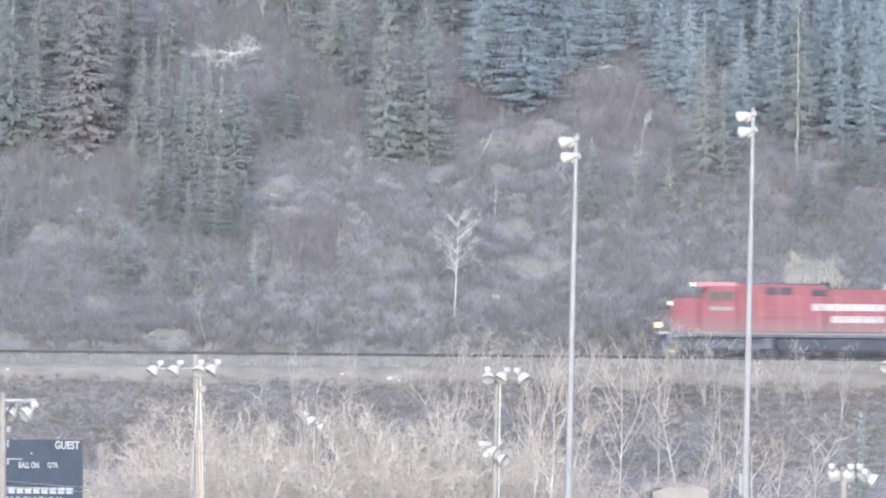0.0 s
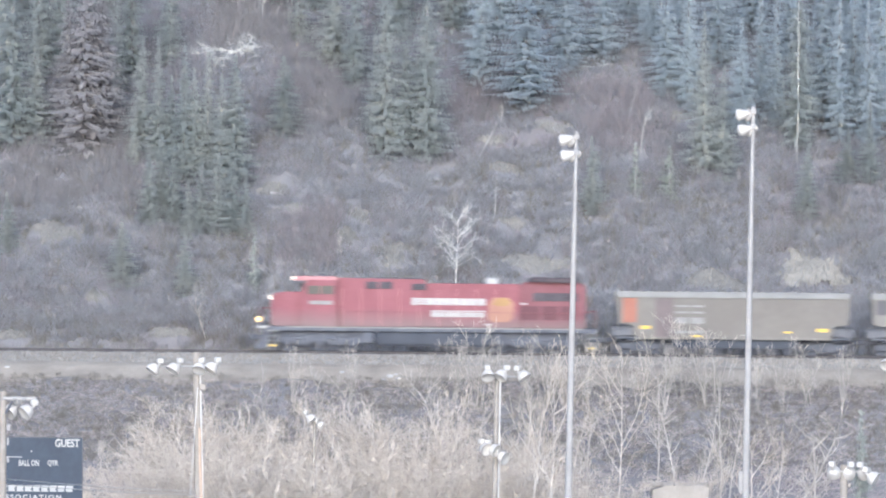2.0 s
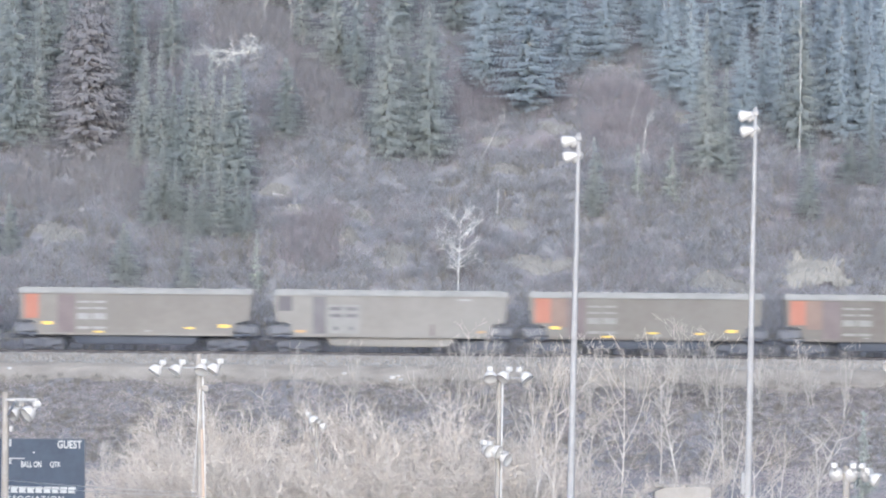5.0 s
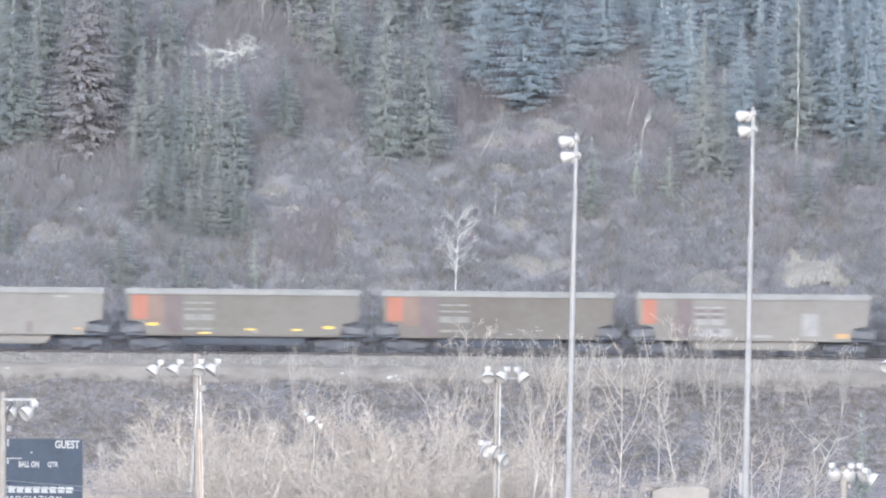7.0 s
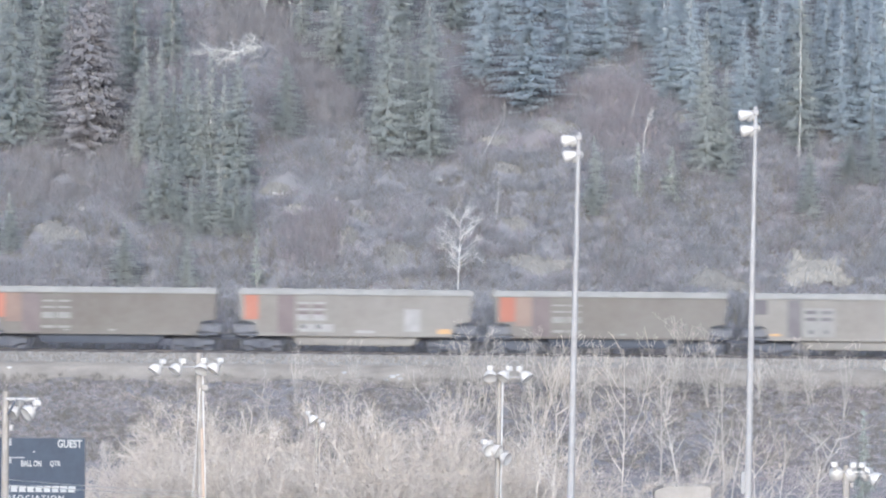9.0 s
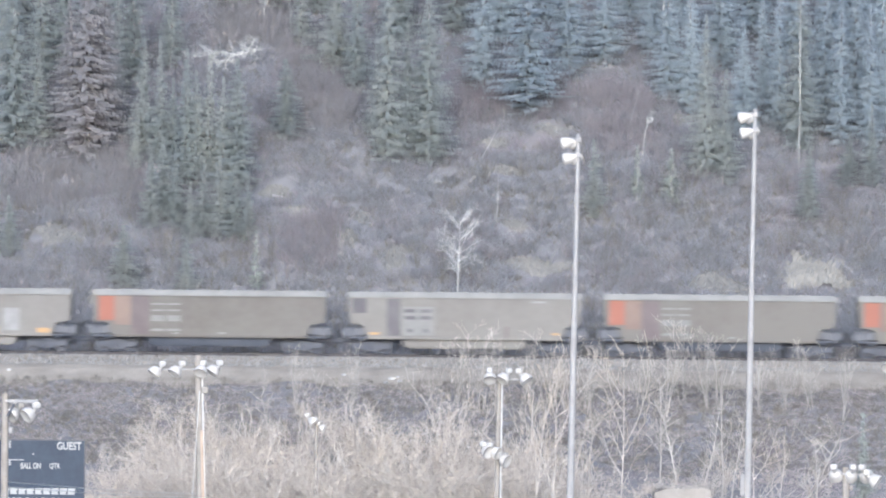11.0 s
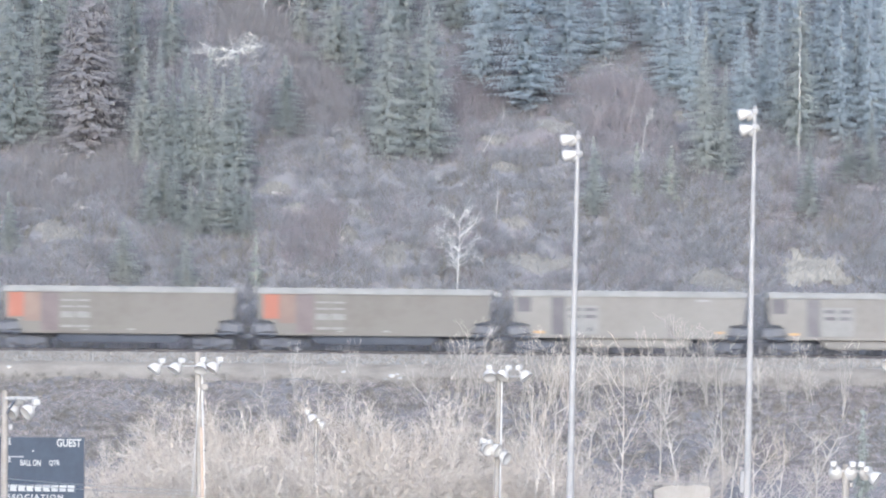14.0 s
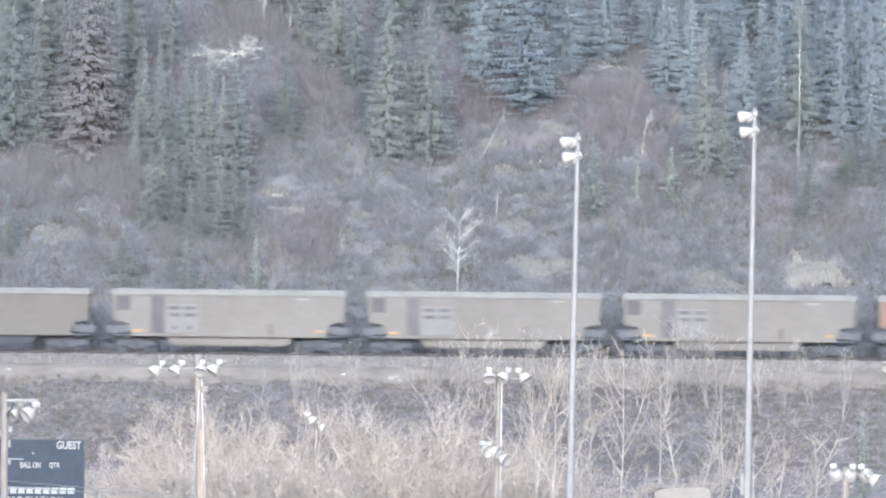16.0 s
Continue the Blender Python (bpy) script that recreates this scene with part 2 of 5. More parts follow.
def box(bm, x0, x1, y0, y1, z0, z1, bev=0.02):
    vs = [bm.verts.new(p) for p in ((x0, y0, z0), (x1, y0, z0), (x1, y1, z0), (x0, y1, z0), (x0, y0, z1), (x1, y0, z1), (x1, y1, z1), (x0, y1, z1))]
    fs = [bm.faces.new([vs[i] for i in q]) for q in ((0, 3, 2, 1), (4, 5, 6, 7), (0, 1, 5, 4), (1, 2, 6, 5), (2, 3, 7, 6), (3, 0, 4, 7))]
    if bev:
        bmesh.ops.bevel(bm, geom=list({e for f in fs for e in f.edges}), offset=bev, segments=1, affect="EDGES")
    return bm


def rod(bm, p0, p1, r0, r1=None, seg=8, caps=True):
    """A tapered round bar between two points."""
    r1 = r0 if r1 is None else r1
    a, b = Vector(p0), Vector(p1)
    d = (b - a).normalized()
    u = d.orthogonal().normalized()
    w = d.cross(u)
    rings = []
    for c, r in ((a, r0), (b, r1)):
        rings.append([bm.verts.new(c + r * (math.cos(2 * math.pi * i / seg) * u + math.sin(2 * math.pi * i / seg) * w)) for i in range(seg)])
    for i in range(seg):
        j = (i + 1) % seg
        bm.faces.new((rings[0][i], rings[0][j], rings[1][j], rings[1][i]))
    if caps:
        bm.faces.new(rings[0][::-1])
        bm.faces.new(rings[1])
    return bm


def slab(bm, outline, y0, y1, bev=0.0):
    """A prism: an outline of (x, z) pushed from y0 to y1."""
    a = [bm.verts.new((x, y0, z)) for x, z in outline]
    b = [bm.verts.new((x, y1, z)) for x, z in outline]
    k = len(outline)
    fs = [bm.faces.new(a), bm.faces.new(b[::-1])]
    for i in range(k):
        fs.append(bm.faces.new((a[i], b[i], b[(i + 1) % k], a[(i + 1) % k])))
    bmesh.ops.recalc_face_normals(bm, faces=fs)
    if bev:
        bmesh.ops.bevel(bm, geom=list({e for f in fs for e in f.edges}), offset=bev, segments=2, affect="EDGES")
    return bm


def lathe(bm, profile, axis="z", seg=14, at=(0, 0, 0)):
    """A turned shape from (radius, height) pairs, along z or y."""
    rings = []
    for r, h in profile:
        ring = []
        for i in range(seg):
            c, s = r * math.cos(2 * math.pi * i / seg), r * math.sin(2 * math.pi * i / seg)
            p = (c, s, h) if axis == "z" else (c, h, s)
            ring.append(bm.verts.new(Vector(p) + Vector(at)))
        rings.append(ring)
    for q, w in zip(rings, rings[1:]):
        for i in range(seg):
            j = (i + 1) % seg
            bm.faces.new((q[i], q[j], w[j], w[i]))
    return bm


def thing(name, label, category, group="", at=None, kind=""):
    ob = new(name)
    ob.empty_display_size = 0.3
    if at is not None:
        ob.location = at
    return tagged(ob, label, category, group, kind)


# ---- ground ----
LINE_Y = (-4000, -446, -425, -385, -45, -25, -5.4, -4.4, 4.4, 5.6, 8.5, 10.5, 14, 45, 100, 150, 1200, 4000)
LINE_Z = (6.2, 6.2, 4.0, -11.5, -11.5, -9.3, -1.0, -0.78, -0.78, -0.95, -0.7, 1.2, 3.6, 25.5, 62, 76, 90, 95)


def ease(a, b, t):
    t = np.clip((t - a) / (b - a), 0, 1)
    return t * t * (3 - 2 * t)


def land(x, y):
    """The height of the ground: park, railway bank, level track bed and wooded hillside."""
    z = np.interp(y, LINE_Y, LINE_Z)
    hill = ease(9, 17, y) * (1 - ease(110, 160, y))
    bank = ease(-7, -12, y) * (1 - ease(-40, -60, y))
    z = z + hill * (0.55 * np.sin(0.23 * x + 0.11 * y + 1.3) + 0.35 * np.sin(0.47 * x - 0.31 * y + 0.4) + 0.22 * np.sin(0.93 * x + 0.71 * y)
                    + 0.12 * np.sin(1.9 * x - 1.3 * y + 2.0) + 0.9 * np.sin(0.085 * x + 2.1))
    z = z + bank * (0.18 * np.sin(0.6 * x + 0.2 * y) + 0.12 * np.sin(1.3 * x - 0.9 * y + 1.0))
    return z


def spread(lo, hi, step, far):
    """Grid lines: even from lo to hi, then ever wider out to far on both sides."""
    mid = list(np.arange(lo, hi + 1e-6, step))
    out, s, v = [], step, hi
    while v < far:
        s *= 1.35
        v += s
        out.append(v)
    low = [lo - (v - hi) for v in out]
    return np.array(low[::-1] + mid + out)


def build_ground():
    xs, ys = spread(-46, 46, 0.6, 4000), spread(-32, 62, 0.5, 4000)
    ys = np.sort(np.concatenate([ys, np.linspace(-475, -380, 12)]))
    gx, gy = np.meshgrid(xs, ys)
    gz = land(gx, gy)
    rough = ease(9, 14, gy) * (1 - ease(60, 90, gy)) * (np.abs(gx) < 60)
    gz = gz + rough * (np.random.rand(*gz.shape) - 0.5) * 0.25
    n, m = len(xs), len(ys)
    verts = np.stack([gx.ravel(), gy.ravel(), gz.ravel()], 1)
    faces = [(j * n + i, j * n + i + 1, (j + 1) * n + i + 1, (j + 1) * n + i) for j in range(m - 1) for i in range(n - 1)]
    tagged(sheet("ground", verts, faces, "soil", smooth=True), "brown hillside soil with leaf litter and dry grass", "ground", kind="structure")


def build_track():
    xs = np.arange(-300, 301, 0.7)
    section = ((-4.3, -0.80), (-3.4, -0.62), (-1.95, -0.22), (-1.45, -0.19), (0, -0.20), (1.45, -0.19), (1.95, -0.22), (3.4, -0.62), (4.3, -0.80))
    verts, faces = [], []
    for x in xs:
        for y, z in section:
            verts.append((x, y + 0.12 * (np.random.rand() - 0.5), z + 0.05 * (np.random.rand() - 0.5)))
    k = len(section)
    for i in range(len(xs) - 1):
        for j in range(k - 1):
            a = i * k + j
            faces.append((a, a + k, a + k + 1, a + 1))
    tagged(sheet("ballast_bed", verts, faces, "ballast"), "grey crushed-stone ballast bed under the track", "ballast", kind="structure")
    # loose stones of the near shoulder
    r = np.random.RandomState(4)
    verts, faces = [], []
    tet = np.array([(1, 1, 1), (-1, -1, 1), (-1, 1, -1), (1, -1, -1)], float)
    for i in range(9000):
        x, y = r.uniform(-34, 34), r.uniform(-4.6, -1.6)
        z = np.interp(y, (-4.3, -3.4, -1.95, -1.45), (-0.80, -0.62, -0.22, -0.19))
        s = r.uniform(0.03, 0.075)
        q = Matrix.Rotation(r.uniform(0, 6.3), 3, Vector(r.normal(size=3)))
        b = len(verts)
        verts += [np.array((x, y, z + 0.02)) + s * np.array(q) @ (t * (1, 0.8, 0.7)) for t in tet]
        faces += [(b, b + 1, b + 2), (b, b + 3, b + 1), (b, b + 2, b + 3), (b + 1, b + 3, b + 2)]
    tagged(sheet("ballast_stones", verts, faces, "stone"), "loose grey crushed stones on the track shoulder", "stones", kind="stuff")
    bm = bmesh.new()
    for i in range(-260, 261):
        x = i * 0.56 + r.uniform(-0.03, 0.03)
        w, e = r.uniform(0.10, 0.125), r.uniform(-0.04, 0.04)
        box(bm, x - w, x + w, -1.3 + e, 1.3 + e, -0.33, -0.168 + r.uniform(-0.01, 0.01), 0)
    tagged(part("railway_ties", bm, "tie"), "row of dark creosoted wooden railway ties in ballast", "ties", kind="stuff")
    for y in (-0.7535, 0.7535):
        bm = bmesh.new()
        prof = ((-0.07, -0.168), (0.07, -0.168), (0.07, -0.155), (0.012, -0.135), (0.012, -0.045), (0.036, -0.035), (0.036, -0.004), (0.028, 0),
                (-0.028, 0), (-0.036, -0.004), (-0.036, -0.035), (-0.012, -0.045), (-0.012, -0.135), (-0.07, -0.155))
        a = [bm.verts.new((-300, y + p, z)) for p, z in prof]
        b = [bm.verts.new((300, y + p, z)) for p, z in prof]
        for i in range(len(prof)):
            bm.faces.new((a[i], a[(i + 1) % len(prof)], b[(i + 1) % len(prof)], b[i]))
        tagged(part("rail", bm, "rail"), "rusty brown steel rail spiked to wooden ties", "rail", "track rails", kind="structure")


build_ground()
build_track()


# ---- train ----
def wheelset(name, radius, gauge=0.7535):
    """Two flanged wheels on an axle along y, centred on the origin."""
    bm = bmesh.new()
    for s in (-1, 1):
        lathe(bm, [(0.09, s * (gauge - 0.10)), (radius * 0.75, s * (gauge - 0.06)), (radius + 0.028, s * (gauge - 0.065)), (radius + 0.028, s * (gauge - 0.04)),
                   (radius, s * (gauge - 0.03)), (radius - 0.01, s * (gauge + 0.06)), (radius * 0.8, s * (gauge + 0.06)), (radius * 0.72, s * (gauge + 0.02)),
                   (0.15, s * (gauge + 0.03)), (0.12, s * (gauge + 0.10)), (0.0, s * (gauge + 0.10))], "y", 20)
        for a in range(5):
            c, w = math.cos(a * 1.2566) * radius * 0.5, math.sin(a * 1.2566) * radius * 0.5
            box(bm, c - 0.04, c + 0.04, s * gauge + 0.0, s * gauge + s * 0.045, w - 0.04, w + 0.04, 0)
    rod(bm, (0, -gauge, 0), (0, gauge, 0), 0.085, seg=10)
    me = bpy.data.meshes.new(name)
    bm.to_mesh(me)
    bm.free()
    me.materials.append(M["frame_grey"])
    return me


CAR_WHEEL, LOCO_WHEEL = wheelset("car_wheelset", 0.457), wheelset("loco_wheelset", 0.533)


def car_truck_mesh():
    bm = bmesh.new()
    for s in (-1, 1):
        y0, y1 = s * 0.93, s * 1.08
        slab(bm, [(-1.25, 0.60), (-1.15, 0.68), (-0.6, 0.66), (-0.35, 0.82), (0.35, 0.82), (0.6, 0.66), (1.15, 0.68), (1.25, 0.60), (1.25, 0.42),
                  (1.05, 0.36), (0.7, 0.40), (0.4, 0.22), (-0.4, 0.22), (-0.7, 0.40), (-1.05, 0.36), (-1.25, 0.42)], min(y0, y1), max(y0, y1))
        for x in (-0.16, -0.02, 0.12):
            rod(bm, (x, s * 1.10, 0.30), (x, s * 1.10, 0.62), 0.055, seg=8)
        for x in (-0.89, 0.89):
            rod(bm, (x, s * 0.95, 0.457), (x, s * 1.16, 0.457), 0.11, seg=10)
    box(bm, -0.28, 0.28, -1.0, 1.0, 0.55, 0.86, 0.03)
    box(bm, -1.3, 1.3, -0.5, 0.5, 0.30, 0.80, 0.03)
    me = bpy.data.meshes.new("truck_frame")
    bm.to_mesh(me)
    bm.free()
    me.materials.append(M["frame_grey"])
    return me


def loco_truck_mesh():
    bm = bmesh.new()
    for s in (-1, 1):
        y0, y1 = sorted((s * 0.98, s * 1.16))
        slab(bm, [(-2.75, 0.62), (-2.6, 0.92), (-1.3, 0.86), (-1.0, 1.0), (1.0, 1.0), (1.3, 0.86), (2.6, 0.92), (2.75, 0.62), (2.45, 0.5), (1.75, 0.62),
                  (1.3, 0.40), (0.7, 0.40), (0.4, 0.62), (-0.4, 0.62), (-0.7, 0.40), (-1.3, 0.40), (-1.75, 0.62), (-2.45, 0.5)], y0, y1)
        for x in (-2.05, 0.0, 2.05):
            box(bm, x - 0.22, x + 0.22, *sorted((s * 1.12, s * 1.26)), 0.36, 0.74, 0.03)
        for x in (-1.0, 1.0):
            rod(bm, (x, s * 1.2, 0.55), (x, s * 1.2, 0.95), 0.12, seg=10)
            rod(bm, (x - 0.5, s * 1.22, 0.8), (x + 0.1, s * 1.22, 0.8), 0.09, seg=8)
    # Solid inner blocks keep the underside dark where light showed through
    box(bm, -2.6, 2.6, -0.62, 0.62, 0.22, 1.1, 0.03)
    box(bm, -2.9, 2.9, -1.1, 1.1, 0.9, 1.3, 0.03)
    me = bpy.data.meshes.new("loco_truck_frame")
    bm.to_mesh(me)
    bm.free()
    me.materials.append(M["black"])
    return me


CAR_TRUCK, LOCO_TRUCK = car_truck_mesh(), loco_truck_mesh()
SPIN = {"car_front": [], "car_rear": [], "loco_front": [], "loco_middle": [], "loco_rear": []}


def add_trucks(owner, centres, mesh, wheel, radius, offsets, keys):
    for x in centres:
        frame_part = shared("truck", mesh, owner, (x, 0, 0))
        for dx, key in zip(offsets, keys):
            SPIN[key].append(shared("wheelset", wheel, frame_part, (dx, 0, radius)))


def plate(bm, x0, x1, z0, z1, y=-1.6, t=0.02):
    """A raised flat patch on the near side."""
    return box(bm, x0, x1, y - t, y + 0.01, z0, z1, 0)


def locomotive():
    loco = thing("locomotive", "red six-axle diesel freight locomotive with white and gold side markings", "locomotive", at=(24.32, 0, 0))
    # frame, walkway and pilot
    bm = box(bmesh.new(), -9.95, 10.75, -1.55, 1.55, 1.28, 1.56, 0.03)
    part("underframe", bm, "black", loco)
    for s in (-1, 1):
        part("sill_stripe", box(bmesh.new(), -8.9, 9.95, *sorted((s * 1.552, s * 1.575)), 1.49, 1.565, 0), "letter_dull", loco, "white stripe along the walkway edge")
    bm = slab(bmesh.new(), [(-10.15, 1.50), (-10.30, 1.30), (-10.45, 0.75), (-10.85, 0.16), (-10.2, 0.16), (-9.95, 0.7), (-9.95, 1.50)], -1.45, 1.45, 0.02)
    part("plow", bm, "black", loco, "dark steel pilot plow")
    bm = box(bmesh.new(), -10.72, -9.95, -1.4, 1.4, 1.42, 1.58, 0.03)
    part("front_platform", bm, "white", loco)
    for x in (-11.15, 11.15):
        s = 1 if x > 0 else -1
        bm = box(bmesh.new(), *sorted((x, x - s * 1.0)), -0.14, 0.14, 0.72, 1.0, 0.03)
        box(bm, *sorted((x, x - s * 0.3)), -0.2, 0.2, 0.68, 1.06, 0.04)
        part("coupler", bm, "black", loco)
    # nose
    bm = slab(bmesh.new(), [(-9.85, 1.57), (-9.85, 3.3), (-9.72, 3.62), (-9.3, 3.72), (-7.85, 3.76), (-7.85, 1.57)], -1.05, 1.05, 0.08)
    part("nose", bm, "red", loco)
    bm = box(bmesh.new(), -9.7, -8.0, -1.06, -1.05, 1.6, 2.05, 0)
    box(bm, -9.1, -8.5, -1.075, -1.05, 1.62, 3.3, 0.01)
    part("nose_door", bm, "red", loco)
    bm = box(bmesh.new(), -9.93, -9.84, -0.35, 0.35, 3.25, 3.5, 0.02)
    part("nose_headlight", bm, "headlight", loco, "lit white nose headlight")
    for y in (-0.95, 0.95):
        bm = lathe(bmesh.new(), [(0.0, 0.0), (0.13, 0.0), (0.16, 0.06), (0.14, 0.2), (0.0, 0.22)], "y", 12)
        bmesh.ops.rotate(bm, verts=bm.verts, matrix=Matrix.Rotation(radians(-90), 3, "Z"))
        part("ditch_light", bm, "ditch_light", loco, "lit amber ditch light", (-10.72, y, 1.98))
        bm = box(bmesh.new(), -10.6, -10.2, y - 0.12, y + 0.12, 1.55, 1.85, 0.02)
        part("ditch_light_bracket", bm, "frame_grey", loco)
    # cab
    bm = slab(bmesh.new(), [(-8.0, 1.57), (-8.0, 3.55), (-7.72, 4.30), (-7.55, 4.52), (-5.65, 4.52), (-5.65, 1.57)], -1.56, 1.56, 0.04)
    cab = part("cab", bm, "red", loco)
    bm = slab(bmesh.new(), [(-8.45, 4.46), (-8.45, 4.62), (-8.2, 4.74), (-5.75, 4.74), (-5.65, 4.62), (-5.65, 4.46)], -1.42, 1.42, 0.05)
    part("roof", bm, "red_dusty", cab, "sun-bleached red cab roof with front visor")
    bm = box(bmesh.new(), -8.5, -8.42, -0.9, 0.9, 4.48, 4.70, 0.02)
    part("number_board", bm, "headlight", cab, "lit white roof headlights and number boards")
    for s in (-1, 1):
        bm = box(bmesh.new(), -7.55, -5.85, *sorted((s * 1.55, s * 1.572)), 3.60, 4.16, 0.01)
        part("side_window", bm, "glass", cab, "dark tinted cab side window")
        bm = bmesh.new()
        for x in (-7.58, -6.72, -5.86):
            box(bm, x - 0.03, x + 0.03, *sorted((s * 1.555, s * 1.592)), 3.56, 4.20, 0)
        box(bm, -7.6, -5.83, *sorted((s * 1.555, s * 1.60)), 3.54, 3.61, 0)
        box(bm, -7.6, -5.83, *sorted((s * 1.555, s * 1.60)), 4.15, 4.20, 0)
        part("window_frame", bm, "red", cab)
        bm = box(bmesh.new(), -7.45, -5.95, *sorted((s * 1.555, s * 1.575)), 2.96, 3.20, 0)
        part("side_mark", bm, "letter_dull", cab, "white bar in place of the road number")
        bm = box(bmesh.new(), -7.85, -7.25, *sorted((s * 1.56, s * 1.75)), 3.5, 4.2, 0.02)
        part("mirror", bm, "frame_grey", cab) if s > 0 else bm.free()
    bm = box(bmesh.new(), -7.98, -7.86, -1.2, 1.2, 3.80, 4.3, 0.02)
    part("windshield", bm, "glass", cab)
    # hoods
    bm = slab(bmesh.new(), [(-5.65, 1.57), (-5.65, 4.66), (-0.1, 4.60), (-0.1, 1.57)], -1.18, 1.18, 0.06)
    part("front_hood", bm, "red", loco)
    bm = slab(bmesh.new(), [(-0.1, 1.57), (-0.1, 4.36), (5.9, 4.36), (5.9, 1.57)], -1.12, 1.12, 0.08)
    engine = part("engine_hood", bm, "red", loco)
    for i in range(9):
        y = -1.185 if i < 5 else -1.125
        part("door_seam", box(bmesh.new(), -5.4 + i * 1.22, -5.36 + i * 1.22, y, y + 0.06, 1.65, 4.0, 0), "red_dusty", engine)
    bm = slab(bmesh.new(), [(5.9, 1.57), (5.9, 4.36), (6.5, 4.56), (9.7, 4.5), (10.05, 4.2), (10.05, 1.57)], -1.22, 1.22, 0.05)
    radiator = part("radiator_hood", bm, "red_sooty", loco, "soot-darkened red radiator hood")
    bm = slab(bmesh.new(), [(6.35, 4.50), (6.55, 4.74), (9.45, 4.74), (9.6, 4.45)], -1.55, 1.55, 0.03)
    part("radiator_core", bm, "grille", radiator, "dark radiator top overhanging the hood")
    for x in (7.2, 8.75):
        bm = lathe(bmesh.new(), [(0.0, 4.80), (0.25, 4.80), (0.6, 4.80), (0.62, 4.72), (0.62, 4.6)], "z", 16, (x, 0, 0))
        part("radiator_fan", bm, "grille", radiator)
    for y in (-1.24, 1.24):
        s = -1 if y < 0 else 1
        bm = box(bmesh.new(), 6.7, 9.55, *sorted((y, y - s * 0.03)), 3.30, 3.82, 0)
        grille = part("radiator_grille", bm, "grille", radiator, "dark radiator intake grille")
        bm = bmesh.new()
        for i in range(12):
            box(bm, 6.75 + i * 0.24, 6.80 + i * 0.24, *sorted((y, y + s * 0.03)), 3.3, 3.82, 0)
        part("slats", bm, "black", grille)
        for x0, x1 in ((5.95, 7.1), (7.3, 8.3), (8.5, 9.45)):
            part("lower_grille", box(bmesh.new(), x0, x1, *sorted((y, y - s * 0.03)), 2.10, 2.98, 0), "grille_red", radiator, "dark sooty lower door grille")
    # Added dark blocks, standing in for shaded gaps between trucks and tank
    for x0, x1, z0 in ((-4.1, -3.35, 0.55), (4.35, 4.85, 0.5)):
        for s in (-1, 1):
            part("equipment_box", box(bmesh.new(), x0, x1, *sorted((s * 0.5, s * 1.4)), z0, 1.27, 0.04), "black", loco)
    # roof gear and upper vents
    for x0, x1, z0, z1 in ((-3.85, -3.12, 3.98, 4.44), (-2.98, -2.2, 3.98, 4.44), (-0.95, -0.05, 3.92, 4.30)):
        for s in (-1, 1):
            bm = box(bmesh.new(), x0, x1, *sorted((s * 1.17, s * 1.21)), z0, z1, 0.01)
            vent = part("upper_vent", bm, "grille", loco, "dark louvred hood vent")
            bm = bmesh.new()
            for i in range(4):
                box(bm, x0, x1, *sorted((s * 1.2, s * 1.235)), z0 + 0.08 + i * 0.1, z0 + 0.11 + i * 0.1, 0)
            part("louvres", bm, "black", vent)
    bm = box(bmesh.new(), 3.72, 4.5, -0.45, 0.45, 4.33, 4.74, 0.05)
    part("exhaust_stack", bm, "white", loco, "pale heat-bleached exhaust housing")
    bm = box(bmesh.new(), -4.9, -0.3, -1.0, 1.0, 4.62, 4.68, 0.03)
    part("roof_walk", bm, "frame_grey", loco)
    # side markings: plain bars and shapes
    bars = [(-0.95, -0.60, -1.205, -1.19, 2.98, 3.44)] + [(-0.02 + i * 0.54, 0.46 + i * 0.54, -1.145, -1.12, 2.99, 3.42) for i in range(7)]
    bars += [(0.30 + i * 0.49, 0.73 + i * 0.49, -1.145, -1.12, 2.24, 2.65) for i in range(7)]
    bars += [(-0.58, -0.06, -1.205, -1.12, z, z + 0.10) for z in (3.02, 3.17, 3.31)]
    for x0, x1, y0, y1, z0, z1 in bars:
        part("lettering_bar", box(bmesh.new(), x0, x1, y0, y1, z0, z1, 0), "white", loco, "white bar of the side lettering")
    bm = slab(bmesh.new(), [(3.9, 2.1), (3.9, 3.1), (4.2, 3.5), (5.2, 3.5), (5.5, 3.1), (5.5, 2.3), (5.2, 1.95), (4.2, 1.95)], -1.145, -1.12)
    part("gold_emblem", bm, "gold_dull", loco, "dull gold shield-shaped emblem")
    bm = slab(bmesh.new(), [(4.15, 3.05), (4.35, 3.42), (4.9, 3.5), (5.3, 3.3), (5.2, 3.0), (4.6, 2.95)], -1.16, -1.145)
    part("gold_emblem_top", bm, "gold", loco, "bright gold shape above the emblem")
    part("small_plate", box(bmesh.new(), 5.95, 6.3, -1.235, -1.22, 3.06, 3.18, 0), "white", loco)
    part("small_plate", box(bmesh.new(), 3.7, 4.1, -1.16, -1.12, 1.72, 1.84, 0), "white", loco)
    # tank, air reservoirs and steps
    bm = slab(bmesh.new(), [(-3.2, 1.28), (-3.3, 0.75), (-3.0, 0.38), (4.0, 0.38), (4.3, 0.75), (4.2, 1.28)], -1.45, 1.45, 0.12)
    part("fuel_tank", bm, "tank", loco, "dark grey-blue fuel tank")
    for y in (-1.3, 1.3):
        part("air_reservoir", rod(bmesh.new(), (-3.0, y, 1.1), (4.0, y, 1.1), 0.16, seg=12), "tank", loco)
